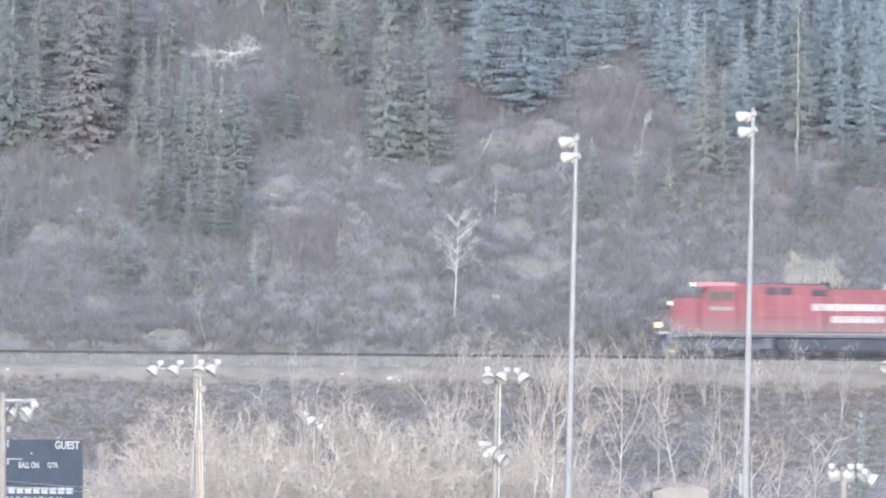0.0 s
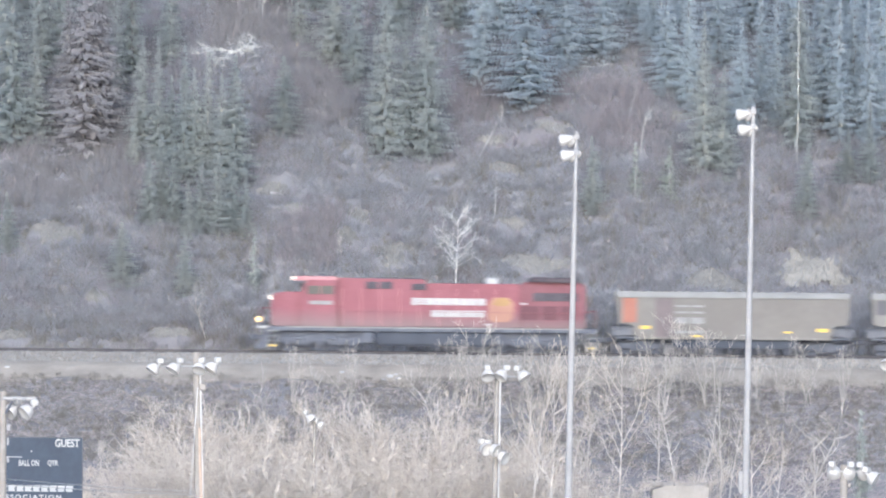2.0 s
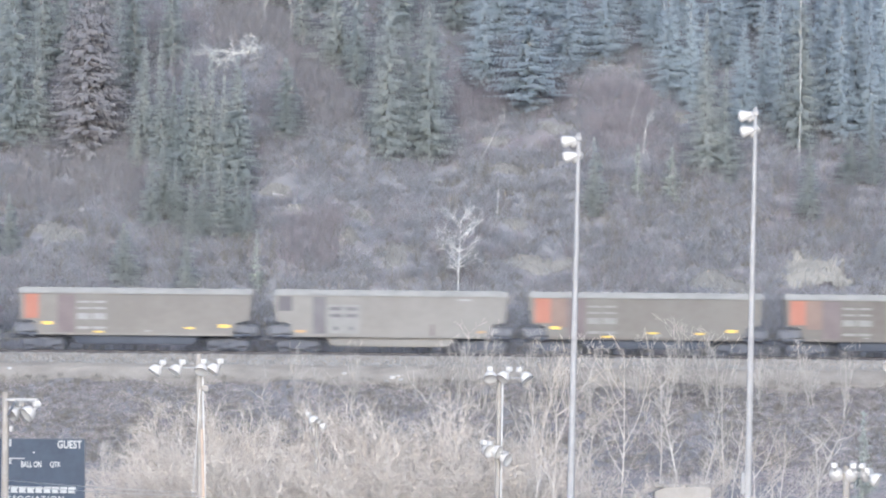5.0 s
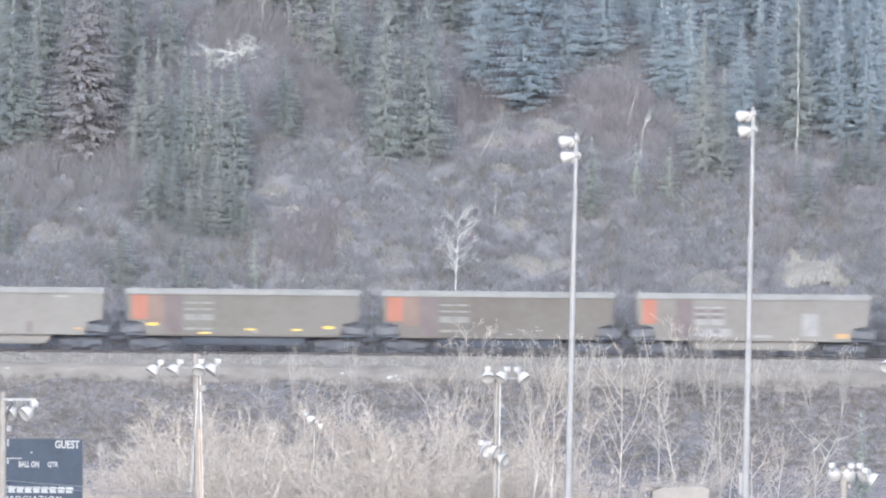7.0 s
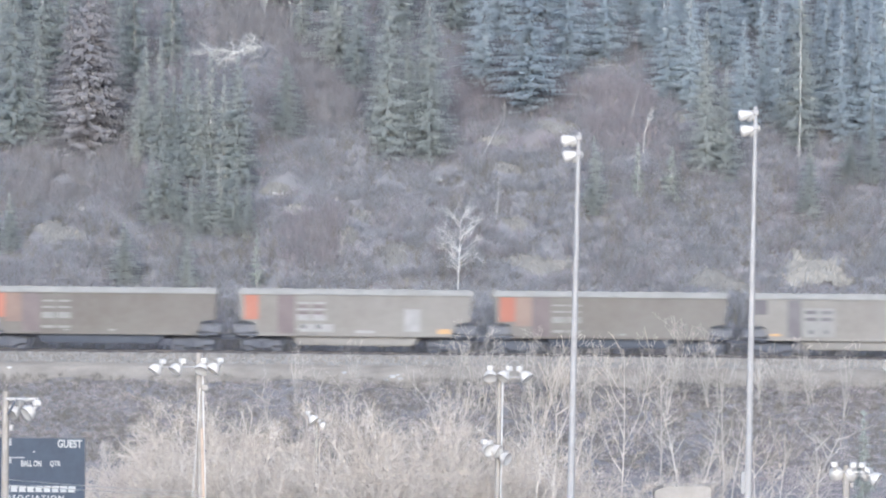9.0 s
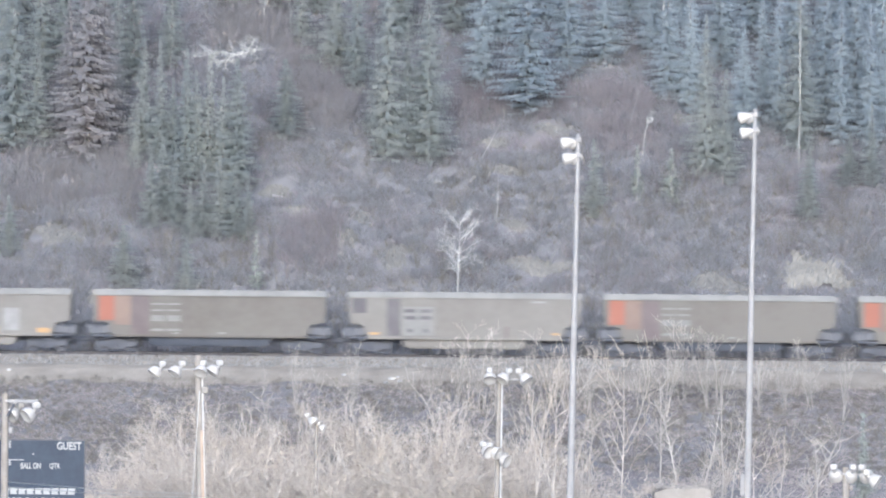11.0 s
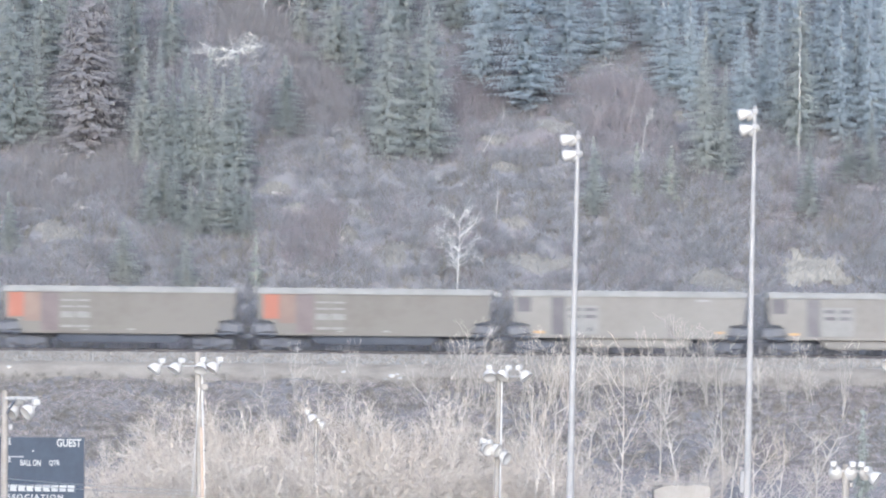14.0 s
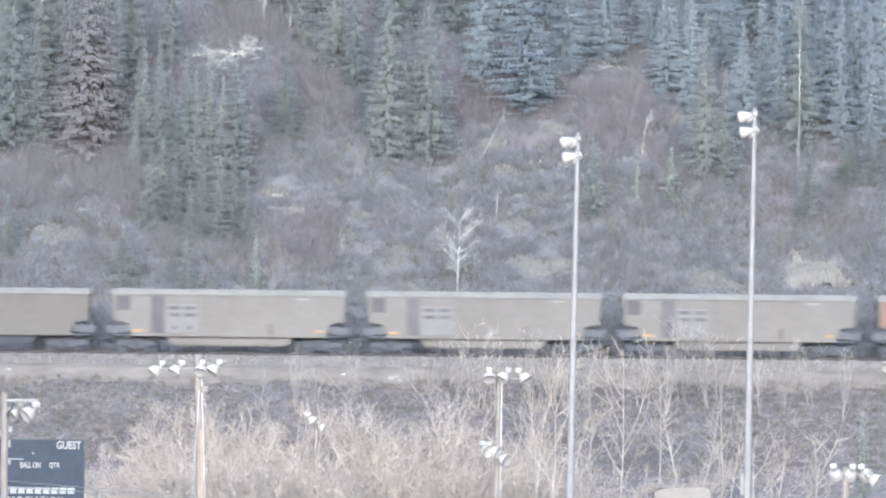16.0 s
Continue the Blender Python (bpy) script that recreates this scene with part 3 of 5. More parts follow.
    for x in (-9.75, 10.45):
        for s in (-1, 1):
            bm = bmesh.new()
            for i in range(4):
                box(bm, x - 0.28, x + 0.28, *sorted((s * 1.15, s * 1.55)), 0.32 + i * 0.31, 0.36 + i * 0.31, 0)
            for dx in (-0.3, 0.3):
                box(bm, x + dx - 0.02, x + dx + 0.02, *sorted((s * 1.2, s * 1.56)), 0.25, 1.5, 0)
            steps = part("steps", bm, "chord", loco, "pale dusty metal step well")
            bm = box(bmesh.new(), x - 0.28, x + 0.28, *sorted((s * 1.56, s * 1.575)), 0.30, 0.40, 0)
            for i in range(1, 4):
                box(bm, x - 0.26, x + 0.26, *sorted((s * 1.56, s * 1.57)), 0.33 + i * 0.31, 0.36 + i * 0.31, 0)
            tagged(part("tread_edging", bm, "white", steps), kind="stuff")
            part("step_reflector", box(bmesh.new(), x - 0.22, x + 0.22, *sorted((s * 1.578, s * 1.59)), 0.30, 0.40, 0), "yellow", steps, "yellow reflector on the lowest step")
    bm = box(bmesh.new(), 9.95, 10.75, -1.4, 1.4, 1.50, 1.58, 0)
    part("rear_platform", bm, "frame_grey", loco)
    # handrails
    for s in (-1, 1):
        bm = bmesh.new()
        for i in range(13):
            x = -5.3 + i * 1.27
            rod(bm, (x, s * 1.5, 1.5), (x, s * 1.5, 2.55), 0.013, seg=5)
        rod(bm, (-5.3, s * 1.5, 2.55), (9.94, s * 1.5, 2.55), 0.013, seg=5)
        rod(bm, (-10.5, s * 1.35, 1.55), (-10.5, s * 1.35, 2.7), 0.025, seg=5)
        rod(bm, (-10.5, s * 1.35, 2.7), (-9.4, s * 1.35, 2.7), 0.02, seg=5)
        rod(bm, (10.65, s * 1.35, 1.55), (10.65, s * 1.35, 2.7), 0.025, seg=5)
        rod(bm, (9.94, s * 1.5, 2.55), (10.65, s * 1.35, 2.7), 0.02, seg=5)
        part("handrail", bm, "red", loco)
    bm = rod(bmesh.new(), (-6.6, 0.3, 4.72), (-6.6, 0.3, 4.95), 0.03, seg=6)
    part("antenna", bm, "frame_grey", loco)
    part("horn", rod(bmesh.new(), (-6.9, -0.2, 4.86), (-6.3, -0.2, 4.72), 0.05, 0.09, seg=8), "frame_grey", loco)
    add_trucks(loco, (-6.75, 6.85), LOCO_TRUCK, LOCO_WHEEL, 0.533, (-2.05, 0.0, 2.05), ("loco_front", "loco_middle", "loco_rear"))
    return loco


def coal_car(pale, name_label, marks, tone=""):
    """A high-sided coal gondola with sunken tubs. marks: the patches that set this one apart."""
    car = thing("coal_gondola", name_label, "freight car", "coal train cars")
    body_mat = tone or ("car_pale" if pale else "car_dull")
    half = 7.375
    # sides and slanted, open ends
    side = [(-half, 3.62), (half, 3.62), (half - 0.12, 1.98), (half - 0.95, 1.86), (half - 1.25, 1.06), (1.25 - half, 1.06), (0.95 - half, 1.86), (0.12 - half, 1.98)]
    part("side_wall", slab(bmesh.new(), side, 1.52, 1.58), body_mat, car)
    body = part("side_wall", slab(bmesh.new(), side, -1.58, -1.52), body_mat, car)
    for s in (-1, 1):
        e = [(s * half, 3.62), (s * (half - 0.06), 3.62), (s * (half - 0.95), 1.90), (s * (half - 1.5), 1.0), (s * (half - 1.56), 1.06), (s * (half - 1.0), 1.98)]
        part("end_sheet", slab(bmesh.new(), e, -1.52, 1.52), body_mat, car)
    bm = box(bmesh.new(), 1.4 - half, half - 1.4, -1.52, 1.52, 1.02, 1.10, 0)
    part("floor_sheet", bm, "frame_grey", car)
    bm = slab(bmesh.new(), [(1.0 - half, 2.6), (0.2 - half, 3.42), (-3.0, 3.72), (0.5, 3.60), (3.6, 3.74), (half - 0.3, 3.40), (half - 1.0, 2.6)], -1.51, 1.51)
    part("coal_load", bm, "black", car, "black coal load below the rim")
    for s in (-1, 1):
        bm = slab(bmesh.new(), [(-half - 0.03, 3.96), (half + 0.03, 3.96), (half + 0.03, 3.62), (half - 0.25, 3.60), (0.25 - half, 3.60), (-half - 0.03, 3.62)],
                  *sorted((s * 1.49, s * 1.66)), 0.02)
        part("top_chord", bm, "chord", car, "pale bare-aluminium top chord")
        part("end_chord", box(bmesh.new(), s * half - 0.08, s * half + 0.08, -1.49, 1.49, 3.64, 3.95, 0.02), "chord", car)
    for s in (-1, 1):
        part("side_sill", box(bmesh.new(), 1.2 - half, half - 1.2, *sorted((s * 1.581, s * 1.64)), 0.98, 1.12, 0.01), body_mat, car)
    # sunken tubs between the trucks
    for s in (-1, 1):
        y0, y1 = sorted((s * 0.25, s * 1.42))
        bm = slab(bmesh.new(), [(-4.05, 1.04), (-3.8, 0.52), (-3.5, 0.40), (3.5, 0.40), (3.8, 0.52), (4.05, 1.04)], y0, y1, 0.08)
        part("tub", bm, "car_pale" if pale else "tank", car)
    bm = box(bmesh.new(), -7.3, 7.3, -0.3, 0.3, 0.72, 1.05, 0.02)
    for s in (-1, 1):
        box(bm, s * 6.5 - 0.12, s * 6.5 + 0.12, -1.5, 1.5, 0.85, 1.10, 0.02)
        box(bm, s * 7.25 - 0.08, s * 7.25 + 0.08, -1.45, 1.45, 0.95, 1.14, 0.02)
        box(bm, *sorted((s * 5.0, s * 7.3)), -1.4, 1.4, 1.00, 1.10, 0.02)
    part("underframe", bm, "black", car)
    for s in (-1, 1):
        bm = bmesh.new()
        box(bm, *sorted((s * 6.2, s * 7.0)), -1.25, -0.45, 1.12, 1.78, 0.12)
        rod(bm, (s * 6.0, 0.2, 1.4), (s * 7.1, 0.2, 1.4), 0.24, seg=12)
        rod(bm, (s * 6.9, 0.7, 1.1), (s * 6.9, 0.7, 1.9), 0.10, seg=8)
        # Added block that stands in for the dark shade between car ends
        box(bm, *sorted((s * 6.75, s * 7.72)), -1.15, 1.15, 1.02, 1.72, 0.16)
        part("brake_gear", bm, "gear_grey", car, "brake cylinders, with a dark block standing in for shade under the sloped end")
    for s in (-1, 1):
        bm = box(bmesh.new(), *sorted((s * 7.2, s * 8.07)), -0.12, 0.12, 0.74, 0.98, 0.03)
        box(bm, *sorted((s * 7.8, s * 8.07)), -0.18, 0.18, 0.70, 1.02, 0.04)
        part("coupler", bm, "black", car)
        for y, inner in ((-1.5, -1.1), (1.5, 1.1)):
            bm = bmesh.new()
            for v in (y, inner):
                rod(bm, (s * 7.3, v, 1.1), (s * 7.3, v, 3.6), 0.022, seg=5)
            for i in range(7):
                rod(bm, (s * 7.3, y, 1.25 + i * 0.36), (s * 7.3, inner, 1.25 + i * 0.36), 0.018, seg=5)
            part("end_ladder", bm, "frame_grey", car)
    # painted patches
    def patch(name, material, x0, x1, z0, z1, proud=0.006, label=""):
        return part(name, box(bmesh.new(), x0, x1, -1.58 - proud, -1.575, z0, z1, 0), material, body, label)

    for spec in marks:
        patch(*spec)
    add_trucks(car, (-5.85, 5.85), CAR_TRUCK, CAR_WHEEL, 0.457, (-0.89, 0.89), ("car_front", "car_rear"))
    return car


L0 = -7.375     # the leading end of a car's side


def lettering(mat, x):
    """Rows of unreadable stencilled lines, as bars."""
    rows = [("lettering_bar", mat, x + dx, x + dx + 0.82, z, z + h) for dx in (0.0, 0.98) for z, h in ((3.02, 0.12), (2.62, 0.12), (1.98, 0.38), (1.36, 0.16))]
    return rows


def dull_marks(yellow=(), bright=False, letters="letter_dull", specks=True):
    rows = [("end_panel", "orange", L0 + 0.36, L0 + (1.35 if not bright else 1.25), 2.02, 3.56, 0.006, "faded orange end panel"),
            ("faded_panel", "faded" if not bright else "car_tan", L0 + (1.35 if not bright else 1.25), L0 + 2.4, 1.2 if bright else 1.75, 3.57, 0.005, "faded primer panel"),
            ("dark_panel", "brown", L0 + 2.45, L0 + 3.55, 1.14, 3.58, 0.006, "dark brown vertical panel")]
    rows += lettering(letters, L0 + 3.7)
    rows += [("yellow_reflector", "yellow", x, x + w, z, z + h, 0.012, "bright yellow reflector plate") for x, w, z, h in yellow]
    if specks:
        rows += [("white_stencil", "letter_dull", 0.6, 0.95, 1.22, 1.32), ("white_stencil", "letter_dull", -2.3, -2.0, 1.2, 1.28)]
    return rows


def pale_marks():
    rows = [("end_panel", "slate", L0 + 0.25, L0 + 1.15, 2.62, 3.54, 0.006, "slate-grey upper end panel"),
            ("dark_panel", "slate", L0 + 2.45, L0 + 3.3, 1.18, 3.54, 0.006, "slate-grey vertical panel"),
            ("stencil_field", "letter_faint", L0 + 3.42, L0 + 5.45, 1.22, 3.05, 0.004, "paler stencil field")]
    rows += [("stencil_bar", "slate", L0 + x, L0 + x + w, z, z + h, 0.010) for x, z, w, h in
             ((3.55, 2.68, 0.72, 0.22), (4.55, 2.68, 0.72, 0.22), (3.55, 2.24, 0.72, 0.22), (4.55, 2.24, 0.72, 0.22), (3.75, 1.42, 0.34, 0.24), (4.75, 1.42, 0.30, 0.24))]
    rows += [("ochre_mark", "ochre", L0 + 1.35, L0 + 2.0, 1.26, 1.42), ("ochre_mark", "ochre", 5.5, 5.95, 1.32, 1.46),
             ("white_stencil", "letter_dull", 4.2, 5.1, 3.34, 3.48), ("jack_post", "brown", 2.55, 2.75, 0.95, 1.85, 0.05)]
    return rows


def train():
    loco = locomotive()
    cars = []
    third = [(L0 + 1.35, 0.62, 1.62, 0.18), (L0 + 4.6, 0.7, 1.13, 0.10), (L0 + 7.55, 0.62, 1.38, 0.10), (L0 + 10.5, 0.55, 1.36, 0.11), (L0 + 12.5, 0.62, 1.50, 0.18)]
    first = [(L0 + 1.5, 0.62, 1.62, 0.20), (L0 + 4.75, 0.6, 1.14, 0.10), (L0 + 10.55, 0.5, 1.42, 0.11), (L0 + 12.65, 0.7, 1.52, 0.20)]
    a1 = coal_car(False, "tan-grey coal gondola with orange end panel and yellow reflectors", dull_marks(first, True), "car_tan")
    b = coal_car(True, "pale grey coal gondola with slate panel and black stencils", pale_marks())
    a3 = coal_car(False, "dusty grey coal gondola with red-orange panel and five yellow reflectors", dull_marks(third, False, "letter_faint"))
    a4 = coal_car(False, "dusty grey coal gondola with faded orange end panel", dull_marks((), False, "letter_faint"))
    fifth = [r for r in dull_marks((), True, "letter_dull", False)]
    fifth += [("stencil_bar", "brown", L0 + 3.75 + dx, L0 + 4.4 + dx, z, z + 0.2, 0.010) for dx in (0.0, 0.95) for z in (2.76, 2.36)]
    fifth += [("stencil_bar", "slate", L0 + 3.95 + dx, L0 + 4.25 + dx, 1.46, 1.72, 0.010) for dx in (0.0, 0.95)]
    fifth += [("white_patch", "letter_dull", L0 + 3.9, L0 + 6.0, 1.25, 1.75, 0.005, "white painted-over patch"),
              ("white_patch", "letter_dull", L0 + 10.45, L0 + 11.5, 1.32, 2.75, 0.006, "white rectangular patch"),
              ("ochre_mark", "ochre", L0 + 12.6, L0 + 13.4, 1.2, 1.5), ("white_stencil", "letter_dull", 0.0, 1.2, 1.2, 1.38)]
    a5 = coal_car(True, "pale grey coal gondola with orange end and white patches", fifth)
    b2 = coal_car(True, "pale grey coal gondola with faded stencils", pale_marks()[:7] + pale_marks()[9:])
    order = [a1, b, a3, a4, a5, a4, b, a4, a4, b, b2, b, a1]
    used = set()
    for k, car in enumerate(order):
        if car in used:
            twin = copy_thing(car, Matrix.Identity(4))
            for part_ob in twin.children:
                if part_ob.name.startswith("truck"):
                    for sub in part_ob.children:
                        SPIN["car_front" if sub.location.x < 0 else "car_rear"].append(sub)
            car = twin
        else:
            used.add(car)
        car.location = (24.32 + 19.4 + 16.13 * k, 0, 0)
        cars.append(car)
    return loco, cars


LOCO, CARS = train()
SPEED = 12.655


def motions():
    """The train runs past at a steady pace, its wheels turning."""
    for ob in (LOCO, *CARS):
        x = ob.location.x
        walk(ob, [(t, pose(x - SPEED * t, 0, 0)) for t in (0.0, 4.0, 8.0, 12.0, 16.0)])
    for key, radius in (("car_front", 0.457), ("car_rear", 0.457), ("loco_front", 0.533), ("loco_middle", 0.533), ("loco_rear", 0.533)):
        lead = SPIN[key][0]
        at = tuple(lead.location)
        step = math.degrees(SPEED / FPS / radius)
        walk(lead, [(i / FPS, pose(*at, 0, -step * i, 0)) for i in range(16 * FPS + 1)])
        for ob in SPIN[key][1:]:
            ob.rotation_mode = "QUATERNION"
            ob.animation_data_create()
            ob.animation_data.action = lead.animation_data.action
            ob.animation_data.action_slot = lead.animation_data.action_slot


# ---- plants ----
class Strokes:
    """Collects thin tapered pieces of wood or leaf as vertices and faces."""

    def __init__(self):
        self.v, self.f, self.thin = [], [], []

    @staticmethod
    def frame_of(d):
        """Two directions across d."""
        x, y, z = d
        u = (y * 0.39 - z * 0.87, z * 0.31 - x * 0.39, x * 0.87 - y * 0.31)
        k = 1 / (math.sqrt(u[0] ** 2 + u[1] ** 2 + u[2] ** 2) + 1e-9)
        u = (u[0] * k, u[1] * k, u[2] * k)
        w = (y * u[2] - z * u[1], z * u[0] - x * u[2], x * u[1] - y * u[0])
        k = 1 / (math.sqrt(w[0] ** 2 + w[1] ** 2 + w[2] ** 2) + 1e-9)
        return np.array(u), np.array((w[0] * k, w[1] * k, w[2] * k))

    def spike(self, p0, p1, r):
        """A three-sided twig that runs to a point."""
        u, w = self.frame_of(p1 - p0)
        b = len(self.v)
        self.v += [p0 + r * u, p0 + r * (-0.5 * u + 0.87 * w), p0 + r * (-0.5 * u - 0.87 * w), p1]
        self.f += [(b, b + 1, b + 3), (b + 1, b + 2, b + 3), (b + 2, b, b + 3)]

    def blades(self, p0, p1, r):
        """Many fine twigs or grass blades, one narrow face each, turned every way."""
        d = p1 - p0
        u = np.cross(d, np.random.RandomState(len(d)).normal(size=d.shape))
        u /= np.linalg.norm(u, axis=1)[:, None] + 1e-9
        r = r[:, None]
        self.thin.append(np.stack([p0 + r * u, p0 - r * u, p1], 1))

    def limb(self, p0, p1, r0, r1, seg=5):
        u, w = self.frame_of(p1 - p0)
        b = len(self.v)
        for c, r in ((p0, r0), (p1, r1)):
            self.v += [c + r * (math.cos(6.2832 * i / seg) * u + math.sin(6.2832 * i / seg) * w) for i in range(seg)]
        for i in range(seg):
            j = (i + 1) % seg
            self.f.append((b + i, b + j, b + seg + j, b + seg + i))

    def leaf(self, a, b, c):
        k = len(self.v)
        self.v += [a, b, c]
        self.f.append((k, k + 1, k + 2))

    def mesh(self, name, material):
        me = bpy.data.meshes.new(name)
        v, f = list(self.v), list(self.f)
        if self.thin and not v:
            v = np.concatenate(self.thin).reshape(-1, 3).astype(np.float32)
            me.vertices.add(len(v))
            me.vertices.foreach_set("co", v.ravel())
            me.loops.add(len(v))
            me.loops.foreach_set("vertex_index", np.arange(len(v), dtype=np.int32))
            me.polygons.add(len(v) // 3)
            me.polygons.foreach_set("loop_start", np.arange(0, len(v), 3, dtype=np.int32))
            me.update(calc_edges=True)
        else:
            for block in self.thin:
                f += [(i, i + 1, i + 2) for i in range(len(v), len(v) + 3 * len(block), 3)]
                v += list(block.reshape(-1, 3))
            me.from_pydata(np.array(v, float).tolist(), [], f)
        me.materials.append(M[material])
        return me


def spruce_meshes(seed, height=14.0, radius=2.0, bare=0.06, droop=0.35, material="needle"):
    """A trunk and a crown of drooping whorled boughs, each bough a row of small needle sprays."""
    r = np.random.RandomState(seed)
    trunk, crown = Strokes(), Strokes()
    bend = r.uniform(-0.15, 0.15, 2)
    axis = lambda h: np.array((bend[0] * math.sin(h / height * 3), bend[1] * math.sin(h / height * 2.5), h))
    for i in range(7):
        h0, h1 = height * i / 7, height * (i + 1) / 7
        trunk.limb(axis(h0), axis(h1), 0.20 * (1 - i / 7) + 0.02, 0.20 * (1 - (i + 1) / 7) + 0.02, 7)
    h = height * bare
    lopside = r.uniform(0, 6.28)
    up = np.array((0.0, 0.0, 1.0))
    while h < height * 0.985:
        k = h / height
        reach = radius * 1.2 * (1 - k) ** 0.72 * min(1.0, 0.6 + 3.5 * (k - bare)) * r.uniform(0.62, 1.15)
        n = int(6 + 7 * (1 - k))
        turn = r.uniform(0, 6.28)
        for i in range(n):
            a = turn + 6.2832 * i / n + r.uniform(-0.5, 0.5)
            L = reach * r.uniform(0.5, 1.1) * (1 + 0.18 * math.cos(a - lopside))
            out = np.array((math.cos(a), math.sin(a), 0.0))
            across = np.array((-out[1], out[0], 0.0))
            p = axis(min(height * 0.98, h + r.uniform(-0.4, 0.4)))
            sag = droop * r.uniform(0.5, 1.4)
            tip = p + out * L - up * (sag * L * 0.55)
            trunk.spike(p, p + (tip - p) * 0.9, 0.02)
            m = max(3, int(L / 0.16))
            for j in range(m):
                q = (j + r.uniform(0.2, 1.0)) / m
                c = p + out * L * q + up * L * (0.10 * q - sag * q * (1.1 - 0.45 * q))
                long = (0.15 + 0.2 * (1 - q)) * min(1.0, 0.45 + 0.4 * L) * r.uniform(0.7, 1.3)
                for side in (-1, 1):
                    d = out * r.uniform(0.35, 0.9) + side * across * r.uniform(0.4, 1.0) - up * r.uniform(0.05, 0.6)
                    w = np.array((d[1], -d[0], r.uniform(-0.6, 0.6))) * 0.23
                    base = c - d * long * 0.15
                    crown.leaf(base + w * long, base - w * long, base + d * long * 1.25)
                d = out * 0.35 - up * r.uniform(0.7, 1.3) + across * r.uniform(-0.3, 0.3)
                crown.leaf(c + across * long * 0.32, c - across * long * 0.32, c + d * long * 1.5)
        h += r.uniform(0.17, 0.29)
    top = axis(height * 0.94)
    for i in range(10):
        a = r.uniform(0, 6.28)
        d = np.array((math.cos(a), math.sin(a), 0.0))
        crown.leaf(top + np.array((0, 0, 0.07 * i)), top + d * 0.2 + np.array((0, 0, 0.07 * i - 0.1)), axis(height * 1.0))
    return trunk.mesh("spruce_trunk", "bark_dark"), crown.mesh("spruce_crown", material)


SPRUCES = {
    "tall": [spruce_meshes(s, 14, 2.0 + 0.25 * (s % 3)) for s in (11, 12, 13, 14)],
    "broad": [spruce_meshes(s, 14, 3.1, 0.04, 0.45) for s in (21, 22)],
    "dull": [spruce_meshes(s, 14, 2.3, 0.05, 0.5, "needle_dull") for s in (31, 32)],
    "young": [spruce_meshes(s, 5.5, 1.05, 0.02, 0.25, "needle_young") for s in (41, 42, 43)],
    # Same tree shape, its needles tinted to carry the uphill haze
    "blue": [spruce_meshes(s, 14, 2.0 + 0.35 * (s % 3), 0.05, 0.4, "needle_haze") for s in (61, 62, 63)],
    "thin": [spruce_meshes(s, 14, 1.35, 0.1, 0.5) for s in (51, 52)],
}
SPRUCE_LABELS = {
    "tall": "tall dark green spruce on the brushy hillside",
    "broad": "broad blue-green spruce with drooping boughs on the hillside",
    "dull": "brown-grey half-dead spruce with sparse needles",
    "young": "small olive-green young spruce among bare brush",
    "blue": "spruce in the dense wood uphill, painted pale blue-grey as haze",
    "thin": "slim dark spruce with a narrow crown on the hillside",
}
SPRUCE_COUNT = [0]


def spruce(x, y, height, wide=1.0, kind="tall"):
    SPRUCE_COUNT[0] += 1
    i = SPRUCE_COUNT[0]
    made = SPRUCES[kind]
    trunk, crown = made[i % len(made)]
    tree = thing("spruce_tree", SPRUCE_LABELS[kind], "tree", "hillside spruces", (x, y, float(land(x, y)) - 0.15))
    own = 5.5 if kind == "young" else 14.0
    tree.scale = (height / own * wide, height / own * wide, height / own)
    tree.rotation_euler = (0, 0, i * 2.4)
    shared("trunk", trunk, tree)
    shared("crown", crown, tree)


